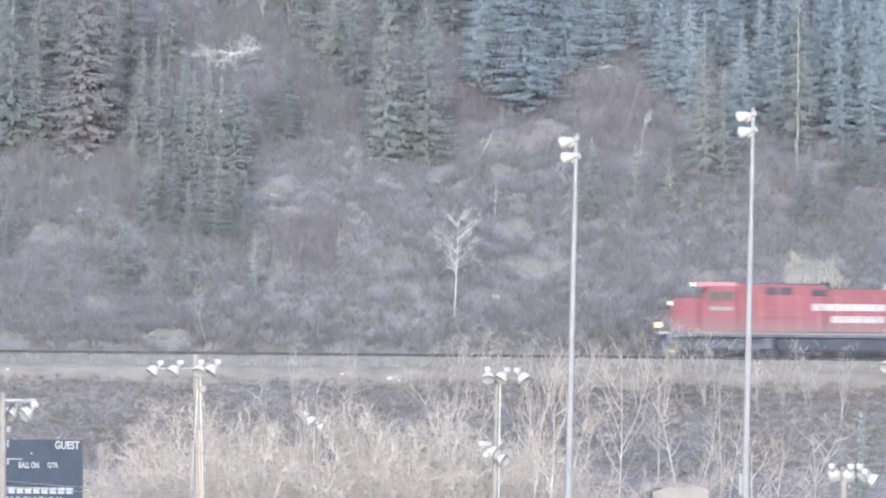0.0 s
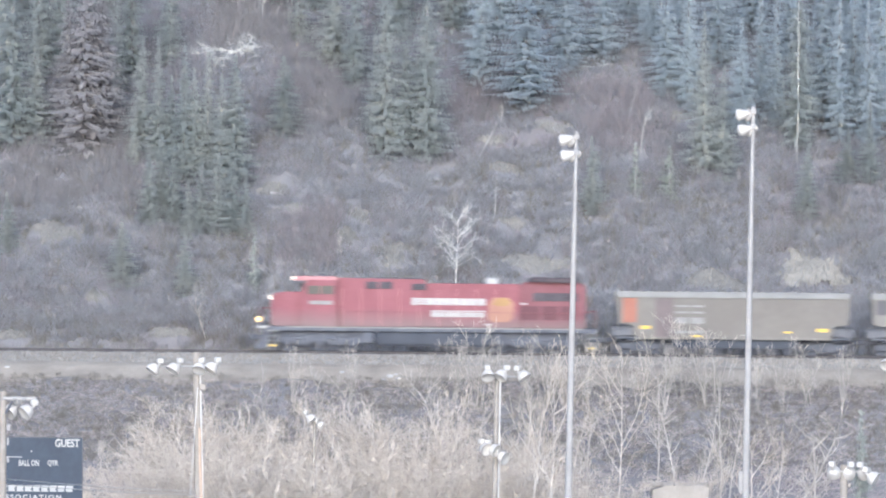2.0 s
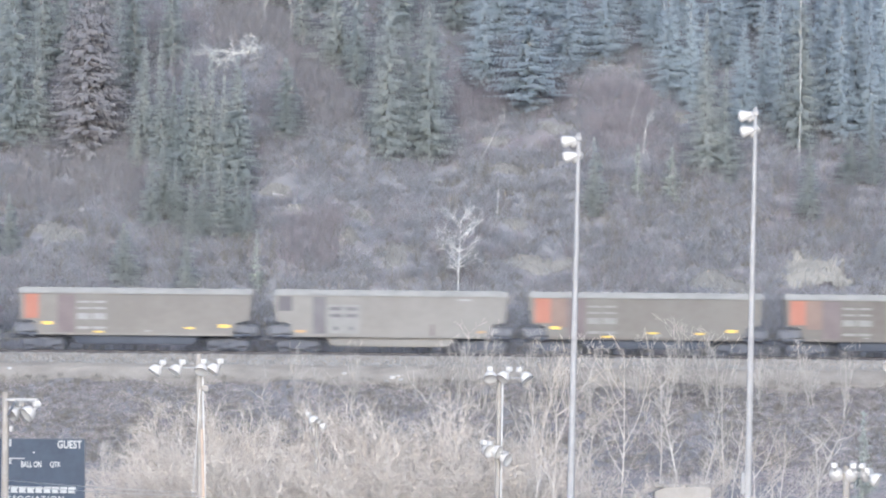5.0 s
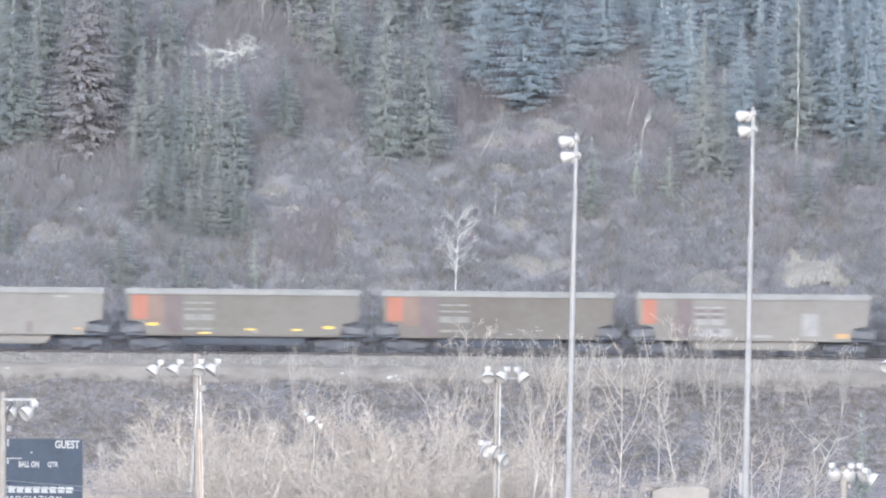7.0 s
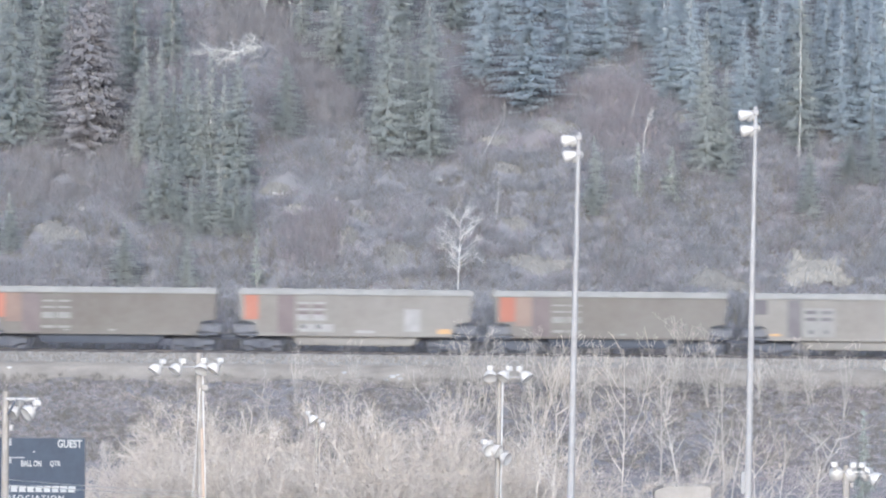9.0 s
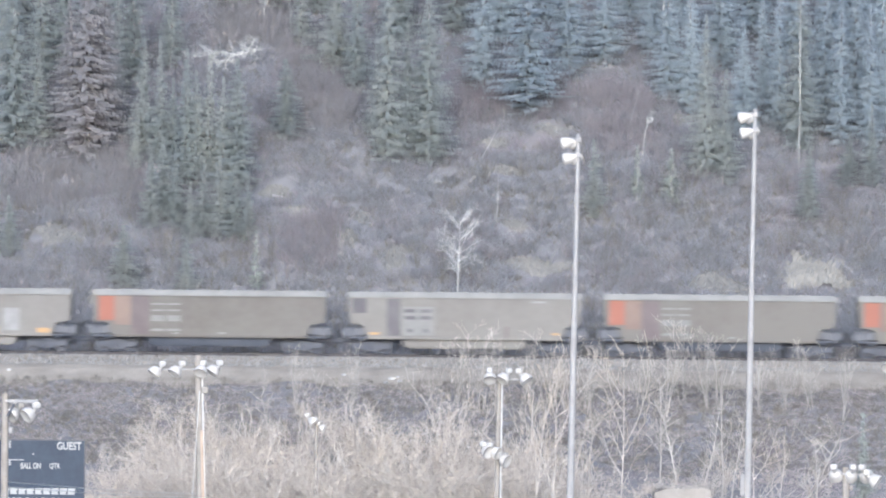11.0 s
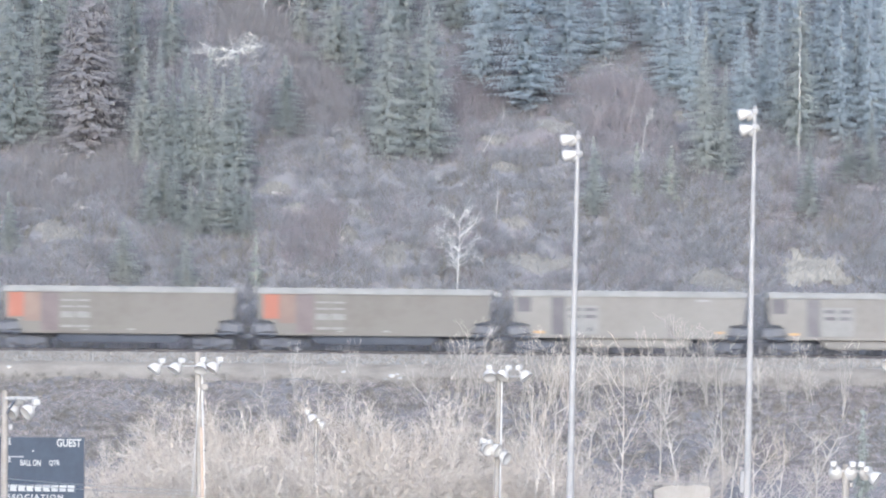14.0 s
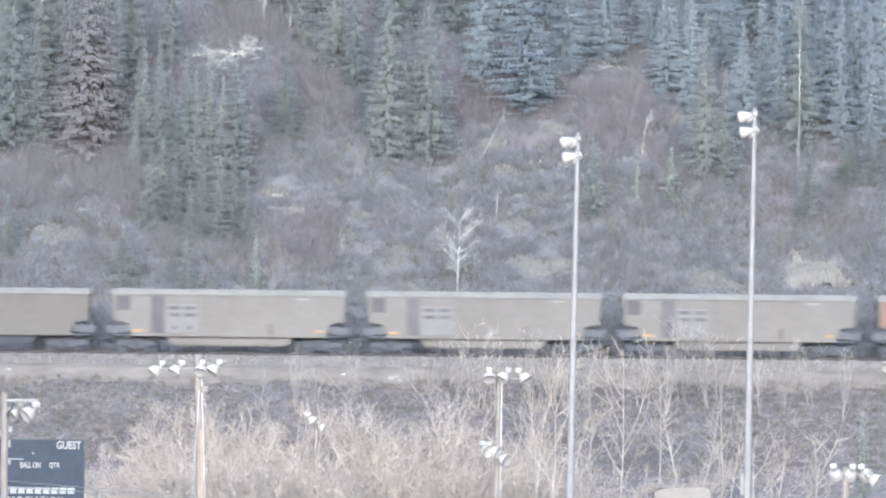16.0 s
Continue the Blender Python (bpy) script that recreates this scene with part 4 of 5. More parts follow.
def bare_meshes(seed, height, spread_out, limbs=9, forks=6, twigs=9, thick=0.13, low=0.25, lean=0.0, slim=1.0, wood="bark_pale", fine="twig_pale", stems=1, fan=0.55, rise=1.0, wander=0.13, splay=0.5):
    """A leafless tree: stems, limbs that fork upwards and a haze of fine twigs."""
    r = np.random.RandomState(seed)
    woodwork, haze = Strokes(), Strokes()

    def grow(p, d, length, rad, level):
        n = 3
        pts = [p]
        for i in range(n):
            d = d + r.normal(size=3) * (wander if level == 0 else min(0.13, wander * 1.6)) + np.array((0, 0, 0.07 * rise))
            d /= np.linalg.norm(d)
            pts.append(pts[-1] + d * length / n)
        for i in range(n):
            a, b = rad * (1 - 0.75 * i / n), rad * (1 - 0.75 * (i + 1) / n)
            if level <= 1:
                woodwork.limb(pts[i], pts[i + 1], a, b, 5)
            else:
                haze.limb(pts[i], pts[i + 1], max(a, 0.018 * slim), max(b, 0.014 * slim), 3)
        count = (limbs, forks, twigs, 0)[level]
        for i in range(count):
            q = r.uniform(low if level == 0 else 0.2, 1.0) * n
            k = min(int(q), n - 1)
            c = pts[k] + (pts[k + 1] - pts[k]) * (q - k)
            side = r.normal(size=3)
            side -= d * side.dot(d)
            side /= np.linalg.norm(side) + 1e-9
            nd = d * r.uniform(0.5, 0.9) + side * r.uniform(0.4, 1.0) * (1.25 if level == 0 else 1.0) * fan / 0.55 + np.array((0, 0, 0.2 * rise))
            nd /= np.linalg.norm(nd)
            if level == 2:
                haze.spike(c, c + nd * r.uniform(0.25, 0.7) * spread_out * 0.22, 0.016 * slim)
            else:
                grow(c, nd, length * r.uniform(0.3, 0.58) * (spread_out / 3.0 if level == 0 else 1.0), rad * 0.42, level + 1)

    for s in range(stems):
        d = np.array((lean + (r.uniform(-splay, splay) if stems > 1 else 0), r.uniform(-0.2, 0.2), 1.0))
        grow(np.array((r.uniform(-0.3, 0.3) * (stems > 1), 0.0, 0.0)), d / np.linalg.norm(d), height * 0.92 * (1 if s == 0 else r.uniform(0.7, 1)), thick, 0)
    return woodwork.mesh("bare_tree_trunk", wood), haze.mesh("bare_tree_crown", fine)


def bush_meshes(seed, height=10.0, spread_out=1.0, stems=15):
    """A many-stemmed poplar clump: stems that fan out from the foot to a dome, kinked side branches and a dense haze of fine twigs."""
    r = np.random.RandomState(seed)
    woodwork, haze = Strokes(), Strokes()

    def unit(v):
        return v / (np.linalg.norm(v, axis=-1, keepdims=True) + 1e-9)

    starts, ways, lengths = [], [], []
    for k in range(stems):
        lean, a = spread_out * math.sqrt(r.rand()), r.uniform(0, 6.28)
        d = np.array((math.sin(lean) * math.cos(a), math.sin(lean) * math.sin(a), math.cos(lean)))
        length = height * (0.72 + 0.3 * math.cos(lean)) * r.uniform(0.78, 1.0) * 0.98
        p, rad, steps = np.array((r.uniform(-0.4, 0.4), r.uniform(-0.4, 0.4), 0.0)), r.uniform(0.06, 0.095), 8
        for i in range(steps):
            d = unit(d + r.normal(size=3) * 0.09 + np.array((0, 0, 0.03)))
            q = p + d * length / steps
            woodwork.limb(p, q, rad * (1 - 0.85 * i / steps), rad * (1 - 0.85 * (i + 1) / steps), 5)
            if i > 0:
                for j in range(3):
                    side = r.normal(size=3)
                    side = unit(side - d * side.dot(d))
                    w = unit(d * r.uniform(0.7, 1.0) + side * r.uniform(0.5, 0.85) + np.array((0, 0, 0.1)))
                    c, reach, thick = p + (q - p) * r.rand(), height * r.uniform(0.13, 0.30) * (1.15 - 0.07 * i), 0.034 * (1.1 - 0.07 * i)
                    for n in range(3):
                        e = c + w * reach / 3
                        woodwork.limb(c, e, thick * (1 - 0.25 * n), thick * (0.75 - 0.25 * n), 3)
                        for x in range(3):
                            starts.append(c + (e - c) * r.rand())
                            ways.append(w)
                            lengths.append(r.uniform(0.35, 1.0))
                        w = unit(w + r.normal(size=3) * 0.32)
                        c = e
            p = q
    for pieces, length, rad, many in ((2, 1.15, 0.019, 1), (1, 0.6, 0.015, 1)):
        p, d, L = np.array(starts), np.array(ways), np.array(lengths) * length
        d = unit(d + 0.5 * r.normal(size=d.shape))
        starts, ways, lengths = [], [], []
        for n in range(pieces):
            q = p + d * L[:, None] / pieces
            (woodwork if length == 1.15 and n == 0 else haze).blades(p - d * 0.01, q + d * 0.02, np.full(len(p), rad))
            for x in range(many):
                starts += list(p + (q - p) * r.rand(len(p))[:, None])
                ways += list(d)
                lengths += list(L)
            p, d = q, unit(d + 0.4 * r.normal(size=d.shape))
    return woodwork.mesh("bush_stems", "bark_pale"), haze.mesh("bush_crown", "twig_pale")


def gnarled_meshes(seed, height=8.0):
    """A dead tree with a bare trunk and a flat, antler-like top of thick kinked limbs."""
    r = np.random.RandomState(seed)
    woodwork, fine = Strokes(), Strokes()
    p = np.zeros(3)
    for i in range(6):
        q = np.array((r.uniform(-0.12, 0.12), r.uniform(-0.12, 0.12), height * 0.86 * (i + 1) / 6))
        woodwork.limb(p, q, 0.05, 0.05, 6)
        p = q

    def kink(p, d, length, rad, level):
        for i in range(4):
            d = d + r.normal(size=3) * np.array((0.3, 0.3, 0.36))
            d = d * np.array((1, 1, 0.75)) / np.linalg.norm(d)
            q = p + d * length / 4
            (woodwork if level == 0 else fine).limb(p, q, rad * (1 - 0.15 * i), rad * (0.85 - 0.15 * i), 5 if level == 0 else 4)
            if level < 2:
                for j in range(2):
                    kink(q, d * 0.5 + r.normal(size=3) * 0.6 + np.array((0, 0, 0.1)), length * r.uniform(0.3, 0.55), rad * 0.62, level + 1)
            p = q

    for x, z, length in ((-1.0, 0.2, 2.7), (-0.9, 0.45, 2.4), (0.8, 0.55, 1.9), (1.0, 0.3, 1.5), (-0.9, -0.1, 1.9), (0.6, -0.1, 1.1)):
        kink(p, np.array((x, r.uniform(-0.4, 0.4), z)), length, 0.05, 0)
    return woodwork.mesh("gnarled_trunk", "snag"), fine.mesh("gnarled_crown", "snag")


def leaning_meshes(seed, height=6.0):
    """A slim dead trunk with a few broken side limbs."""
    r = np.random.RandomState(seed)
    woodwork, fine = Strokes(), Strokes()
    p = np.zeros(3)
    for i in range(6):
        q = np.array((r.uniform(-0.07, 0.07), r.uniform(-0.07, 0.07), height * (i + 1) / 6))
        woodwork.limb(p, q, 0.085 - 0.012 * i, 0.073 - 0.012 * i, 6)
        for j in range(3):
            c = p + (q - p) * r.rand()
            a = r.uniform(0, 6.28)
            fine.spike(c, c + np.array((math.cos(a) * 0.5, math.sin(a) * 0.5, r.uniform(-0.15, 0.35))) * r.uniform(0.4, 1.0 + 0.2 * i), 0.02)
        p = q
    return woodwork.mesh("leaning_trunk", "snag"), fine.mesh("leaning_twigs", "snag")


BARE = {
    "bushy": [bush_meshes(s) for s in (61, 62, 63, 64)],
    "aspen": [bare_meshes(s, 8, 1.5, 15, 4, 4, 0.085, 0.3, slim=0.6, wood="twig_silver", fine="twig_silver") for s in (71, 72, 73)],
    "sapling": [bare_meshes(s, 3.6, 1.5, 8, 3, 3, 0.013, 0.2, slim=0.28, stems=6, fan=0.45, wander=0.09, splay=0.35, wood="twig_silver", fine="twig_silver") for s in (81, 82, 83)],
    "open": [bare_meshes(s, 9, 3.2, 9, 6, 6, 0.075, 0.25, lean=0.1) for s in (91, 92)],
    "crowned": [gnarled_meshes(97)],
    "leaning": [leaning_meshes(s) for s in (101, 102, 103)],
    "birch": [bare_meshes(98, 7, 1.8, 26, 6, 4, 0.06, 0.4, slim=0.6, wood="birch", fine="birch", fan=0.8, wander=0.02, rise=0.5)],
    "snag": [bare_meshes(s, 3, 1.6, 8, 3, 2, 0.06, 0.45, wood="snag", fine="snag") for s in (95, 96)],
}
BARE_LABELS = {
    "bushy": "leafless pale poplar with a dense haze of twigs",
    "aspen": "slender leafless aspen with a pale trunk",
    "sapling": "thin leafless sapling clump on the railway bank",
    "open": "leafless pale tree with forked open limbs",
    "leaning": "slim bleached dead trunk leaning among brush",
    "crowned": "bleached dead tree with a wide bare crown above spruces",
    "birch": "white-barked leafless birch with a fine fan of branches",
    "snag": "bleached dead tree with bare broken limbs",
}
BARE_SIZE = {"leaning": 6.0, "crowned": 8.0, "birch": 7.0, "bushy": 10.0, "aspen": 8.0, "sapling": 3.6, "open": 9.0, "snag": 3.0}
BARE_COUNT = [0]


def bare_tree(x, y, height, wide=1.0, kind="bushy", lift=0.0, tilt=0.0):
    BARE_COUNT[0] += 1
    i = BARE_COUNT[0]
    made = BARE[kind]
    wood, haze = made[i % len(made)]
    tree = thing("bare_tree", BARE_LABELS[kind], "tree", "bare trees", (x, y, float(land(x, y)) - 0.1 + lift))
    s = height / BARE_SIZE[kind]
    tree.scale = (s * wide, s * wide, s)
    tree.rotation_euler = (0, radians(tilt), 0.0 if tilt else i * 1.7)
    shared("trunk", wood, tree)
    tagged(shared("crown", haze, tree), kind="stuff")


PATCHES = []


def outcrop(x, y, width, deep, seed, tone="clay"):
    """A ragged patch of bare pale earth, a little proud of the slope."""
    PATCHES.append((x, y + deep / 2, width / 2, deep / 2))
    r = np.random.RandomState(seed)
    p, q = r.uniform(0, 6.28, 2)
    n, m = 40, 20
    us, vs = np.meshgrid(np.linspace(-1.25, 1.25, n), np.linspace(-1.25, 1.25, m))
    ang = np.arctan2(vs, us)
    rim = 0.86 + 0.16 * np.sin(3 * ang + p) + 0.12 * np.sin(5 * ang + q) + 0.08 * np.sin(9 * ang + p)
    inside = np.clip(1.6 * (rim - np.hypot(us, vs)), -0.4, 0.5)
    px, py = x + us * width / 2 + r.uniform(-0.05, 0.05, us.shape), y + deep / 2 + vs * deep / 2
    pz = land(px, py) + 0.08 + 0.22 * inside + r.uniform(-0.10, 0.10, us.shape)
    verts = np.stack([px.ravel(), py.ravel(), pz.ravel()], 1)
    faces = [(j * n + i, j * n + i + 1, (j + 1) * n + i + 1, (j + 1) * n + i) for j in range(m - 1) for i in range(n - 1) if inside[j, i] > -0.25]
    used = sorted({k for f in faces for k in f})
    index = {k: i for i, k in enumerate(used)}
    tagged(sheet("clay_bank", verts[used], [[index[k] for k in f] for f in faces], tone), "pale eroded clay bank bare of brush on the hillside", "earth bank", "bare patches", kind="structure")


outcrop(24.2, 14.60, 4.6, 4.6, 1, "sand")
outcrop(6.00, 16.65, 5.57, 1.35, 2)
outcrop(18.2, 14.50, 4.9, 1.9, 3)
outcrop(7.58, 28.20, 3.43, 0.95, 4)
outcrop(16.04, 30.80, 1.76, 0.90, 5)
outcrop(28.18, 32.05, 1.69, 0.65, 6)
outcrop(-25.51, 18.30, 4.10, 2.20, 7)
outcrop(-3.39, 14.25, 2.22, 2.80, 8)
outcrop(3.06, 28.20, 2.29, 0.95, 9)
outcrop(-6.47, 16.75, 1.34, 1.65, 10)
outcrop(-27.91, 9.60, 2.20, 0.60, 11)
outcrop(-17.67, 9.85, 3.30, 0.55, 12)
outcrop(-5.39, 18.85, 2.61, 1.45, 13)
outcrop(-11.43, 20.90, 2.25, 1.10, 14)
outcrop(4.52, 19.95, 1.87, 0.70, 15)
outcrop(-22.61, 13.15, 2.21, 1.25, 16)
outcrop(3.96, 24.55, 2.27, 1.25, 17)
outcrop(-9.88, 19.05, 2.24, 0.90, 18)


def gravel_shoulder():
    """A strip of pale gravel below the track on the uphill end of the bank."""
    xs, ys = np.arange(-60, 60, 0.8), np.linspace(-7.5, -4.2, 10)
    gx, gy = np.meshgrid(xs, ys)
    r = np.random.RandomState(2)
    gy = gy + 0.35 * np.sin(0.5 * gx) * (gy < -6.8) + 0.3 * np.sin(1.3 * gx + 1) * (gy < -6.8)
    gz = land(gx, gy) + 0.05 + r.uniform(-0.03, 0.03, gx.shape)
    n, m = len(xs), len(ys)
    faces = [(j * n + i, j * n + i + 1, (j + 1) * n + i + 1, (j + 1) * n + i) for j in range(m - 1) for i in range(n - 1)]
    tagged(sheet("gravel_shoulder", np.stack([gx.ravel(), gy.ravel(), gz.ravel()], 1), faces, "ballast"), "pale gravel shoulder below the railway track", "gravel", kind="structure")
    for x in range(-60, 61, 4):
        PATCHES.append((x, -5.5, 3.2, 0.7))


gravel_shoulder()


def brush(name, label, material, seed, count, area, tall, wide, stems, radius, thicket=1.0):
    """Many small leafless shrubs or grass tufts strewn over the ground, as one stuff object. area: x and y limits."""
    r = np.random.RandomState(seed)
    x0, x1, y0, y1 = area
    x, y = r.uniform(x0, x1, count * 4), r.uniform(y0, y1, count * 4)
    density = 0.5 + 0.5 * np.sin(0.33 * x + 0.17 * y + seed) * np.sin(0.21 * x - 0.29 * y + 2.0 * seed)
    keep = r.rand(count * 4) < 1 - thicket * (1 - density) ** 0.7
    for cx, cy, rx, ry in PATCHES:
        keep &= ((x - cx) / rx) ** 2 + ((y + 0.4 - cy) / (ry + 0.4)) ** 2 > r.uniform(0.5, 1.1, count * 4)
    x, y = x[keep][:count], y[keep][:count]
    n = len(x)
    z = land(x, y) - 0.05
    size = np.repeat(r.uniform(0.5, 1.2, n), stems)
    k = n * stems
    a, o = r.uniform(0, 6.28, k), r.uniform(0.1, 1.0, k)
    side = np.stack([np.cos(a) * o * wide, np.sin(a) * o * wide, np.zeros(k)], 1)
    p = np.repeat(np.stack([x, y, z], 1), stems, 0) + 0.25 * side
    q = p + size[:, None] * (side + np.stack([np.zeros(k), np.zeros(k), tall * r.uniform(0.5, 1.1, k)], 1))
    strokes = Strokes()
    strokes.blades(p, q, radius * r.uniform(0.7, 1.3, k))
    if tall > 0.7:
        for i in range(2):
            c = p + (q - p) * r.uniform(0.35, 0.85, k)[:, None]
            e = np.stack([r.uniform(-0.4, 0.4, k) * wide, r.uniform(-0.4, 0.4, k) * wide, r.uniform(0.15, 0.45, k) * tall], 1)
            strokes.blades(c, c + size[:, None] * e, np.full(k, radius * 0.7))
    ob = new(name, strokes.mesh(name, material))
    tagged(ob, label, "brush", kind="stuff")


brush("hillside_brush", "leafless grey-purple shrubs covering the hillside", "twig_grey", 3, 10500, (-36, 36, 9.5, 50), 0.95, 1.15, 16, 0.02, 0.35)
brush("olive_thicket", "leafless olive-brown thicket below the spruces", "twig_olive", 21, 300, (-11.1, -6.1, 27.1, 37.3), 1.45, 0.85, 18, 0.018, 0.2)
brush("reddish_thicket", "leafless reddish thicket on the lower hillside", "twig_red", 22, 90, (-10.7, -7.0, 15.1, 19.3), 1.45, 0.85, 18, 0.018, 0.2)
brush("reddish_thicket", "leafless reddish thicket under spruces", "twig_red", 23, 170, (0.1, 8.6, 30.7, 34.4), 1.45, 0.85, 18, 0.018, 0.2)
brush("reddish_thicket", "leafless reddish thicket near dead trunks", "twig_red", 24, 170, (9.3, 13.8, 27.2, 32.4), 1.45, 0.85, 18, 0.018, 0.2)
brush("olive_thicket", "leafless olive-brown thicket below the spruces", "twig_olive", 25, 300, (-15.7, -11.1, 35.1, 40.6), 1.45, 0.85, 18, 0.018, 0.2)
brush("brown_thicket", "leafless brown thicket under a half-dead spruce", "twig_olive", 26, 240, (-29.1, -20.9, 22.4, 29.7), 1.45, 0.85, 18, 0.018, 0.2)
brush("red_brush", "leafless reddish shrubs scattered on the hillside", "twig_red", 8, 2400, (-40, 40, 12, 60), 1.2, 0.9, 16, 0.018)
brush("dry_grass", "dry straw-coloured grass tufts on the hillside", "grass", 5, 6500, (-36, 36, 8, 42), 0.55, 0.4, 14, 0.016)
brush("foot_grass", "dry tan grass and weeds along the foot of the hillside", "grass", 14, 3800, (-40, 40, 4.3, 11), 0.6, 0.45, 14, 0.015, 0.4)
brush("foot_brush", "low grey-brown shrubs along the foot of the hillside", "twig_olive", 15, 900, (-40, 40, 6, 12), 1.0, 0.7, 16, 0.017, 0.4)
brush("pale_brush", "pale leafless shrubs low on the hillside", "grass", 6, 600, (-40, 40, 8, 26), 1.5, 0.7, 14, 0.014)
brush("bank_brush", "leafless grey shrubs on the railway bank", "twig_bank", 9, 6800, (-34, 34, -28, -7.3), 0.40, 0.7, 18, 0.014, 0.15)
brush("bank_grass", "dry pale grass on the railway bank", "grass", 10, 9500, (-34, 34, -19, -5.2), 0.45, 0.35, 12, 0.013, 0.5)


def boulder(x, y, size, seed):
    r = np.random.RandomState(seed)
    bm = bmesh.new()
    bmesh.ops.create_icosphere(bm, subdivisions=2, radius=size)
    for v in bm.verts:
        v.co = Vector((v.co.x * 1.3, v.co.y, v.co.z * 0.75)) * r.uniform(0.82, 1.15)
    tagged(part("boulder", bm, "rock", at=(x, y, float(land(x, y)) + size * 0.3)), "pale weathered boulder lying on the slope", "boulder", "boulders")


def log(x0, y0, x1, y1, lift0, lift1, rad):
    a = np.array((x0, y0, float(land(x0, y0)) + lift0))
    b = np.array((x1, y1, float(land(x1, y1)) + lift1))
    s = Strokes()
    mid = (a + b) / 2 + np.array((0.05, 0, 0.08))
    s.limb(a, mid, rad, rad * 0.8, 6)
    s.limb(mid, b, rad * 0.8, rad * 0.4, 6)
    s.spike(mid, mid + np.array((0.3, 0, 0.45)), rad * 0.4)
    tagged(new("dead_log", s.mesh("dead_log", "snag")), "bleached dead trunk leaning on the hillside", "log", "dead wood")


# ---- the wood, brush and bare ground of the hillside and bank ----
spruce(-24.19, 27.80, 12.7, 1.7, "dull")
spruce(-29.10, 28.50, 13.3, 1.10, "tall")
spruce(-23.19, 29.05, 12.2, 1.11, "dull")
spruce(-25.47, 29.05, 11.1, 1.17, "dull")
spruce(-27.67, 34.75, 12.0, 1.01, "tall")
spruce(-26.26, 35.50, 12.0, 0.79, "tall")
spruce(-30.30, 36.60, 12.4, 0.87, "tall")
spruce(-20.25, 26.40, 8.1, 1.04, "tall")
spruce(-19.17, 25.20, 8.6, 1.04, "tall")
spruce(-18.24, 24.85, 6.4, 1.04, "tall")
spruce(-17.31, 23.50, 9.4, 0.99, "tall")
spruce(-16.66, 23.25, 8.0, 1.04, "tall")
spruce(-15.73, 23.45, 9.0, 1.14, "tall")
spruce(-14.85, 22.10, 8.0, 1.04, "tall")
spruce(-13.95, 22.10, 9.3, 1.30, "tall")
spruce(-20.73, 25.50, 4.3, 1.04, "tall")
spruce(-19.56, 20.05, 5.6, 1.40, "tall")
spruce(-18.76, 21.45, 5.5, 1.25, "tall")
spruce(-17.89, 20.50, 5.2, 1.40, "tall")
spruce(-16.84, 18.70, 4.2, 1.40, "tall")
spruce(-15.96, 19.05, 5.3, 1.56, "tall")
spruce(-14.89, 18.35, 5.6, 1.56, "tall")
spruce(-13.94, 17.85, 5.0, 1.46, "tall")
spruce(-13.03, 17.35, 4.2, 1.36, "tall")
spruce(-21.28, 34.25, 10.4, 1.55, "thin")
spruce(-18.77, 33.90, 9.6, 1.39, "thin")
spruce(-21.05, 15.05, 4.6, 2.01, "tall")
spruce(-16.83, 13.25, 4.3, 1.56, "tall")
spruce(-12.30, 13.60, 4.1, 0.91, "young")
spruce(-10.85, 26.55, 5.7, 1.48, "broad")
spruce(-9.97, 36.50, 6.6, 2.05, "thin")
spruce(-7.68, 34.65, 9.8, 1.09, "tall")
spruce(-6.21, 32.25, 10.0, 1.02, "tall")
spruce(-3.99, 25.10, 13.1, 0.93, "tall")
spruce(-1.15, 26.25, 13.5, 0.94, "tall")
spruce(-2.56, 26.30, 9.5, 1.00, "tall")
spruce(-4.77, 26.45, 7.2, 1.83, "thin")
spruce(2.44, 33.15, 10.8, 1.17, "blue")
spruce(5.50, 30.90, 10.0, 1.98, "blue")
spruce(8.21, 33.90, 10.0, 1.21, "blue")
spruce(0.48, 38.00, 10.1, 1.23, "tall")
spruce(10.73, 35.10, 9.7, 1.23, "blue")
spruce(17.37, 24.20, 11.3, 0.93, "tall")
spruce(18.77, 24.25, 8.0, 1.11, "tall")
spruce(16.46, 32.00, 10.0, 1.07, "blue")
spruce(20.00, 29.10, 8.0, 1.19, "blue")
spruce(21.51, 33.60, 8.9, 1.14, "blue")
spruce(23.76, 29.30, 12.5, 0.95, "tall")
spruce(25.68, 32.00, 10.7, 1.04, "blue")
spruce(27.89, 33.90, 11.2, 1.04, "blue")
spruce(29.75, 32.80, 10.8, 1.15, "blue")
spruce(24.29, 22.50, 5.2, 1.18, "broad")
spruce(28.65, 26.60, 5.9, 1.35, "tall")
spruce(12.82, 23.25, 3.5, 1.28, "young")
spruce(15.06, 22.60, 3.5, 1.62, "young")
spruce(9.79, 22.10, 5.5, 1.25, "tall")
spruce(14.04, 36.15, 8.3, 1.17, "blue")
spruce(-28.84, 17.95, 4.2, 1.62, "tall")
spruce(-14.34, 39.40, 7.8, 1.39, "tall")
spruce(-12.00, 39.20, 7.0, 2.19, "thin")
spruce(18.74, 37.20, 9.3, 1.28, "blue")
spruce(23.86, 38.95, 10.5, 1.29, "blue")
spruce(27.74, 38.70, 11.3, 1.20, "blue")
spruce(3.59, 38.00, 10.1, 1.34, "blue")
spruce(-3.40, 38.00, 10.5, 1.29, "tall")
spruce(12.56, 39.55, 9.4, 1.28, "blue")
spruce(-23.69, 39.45, 7.8, 1.53, "tall")
spruce(-29.57, 40.05, 9.8, 1.39, "tall")
spruce(16.08, 39.60, 8.6, 1.39, "blue")
spruce(21.23, 41.65, 8.6, 1.52, "blue")
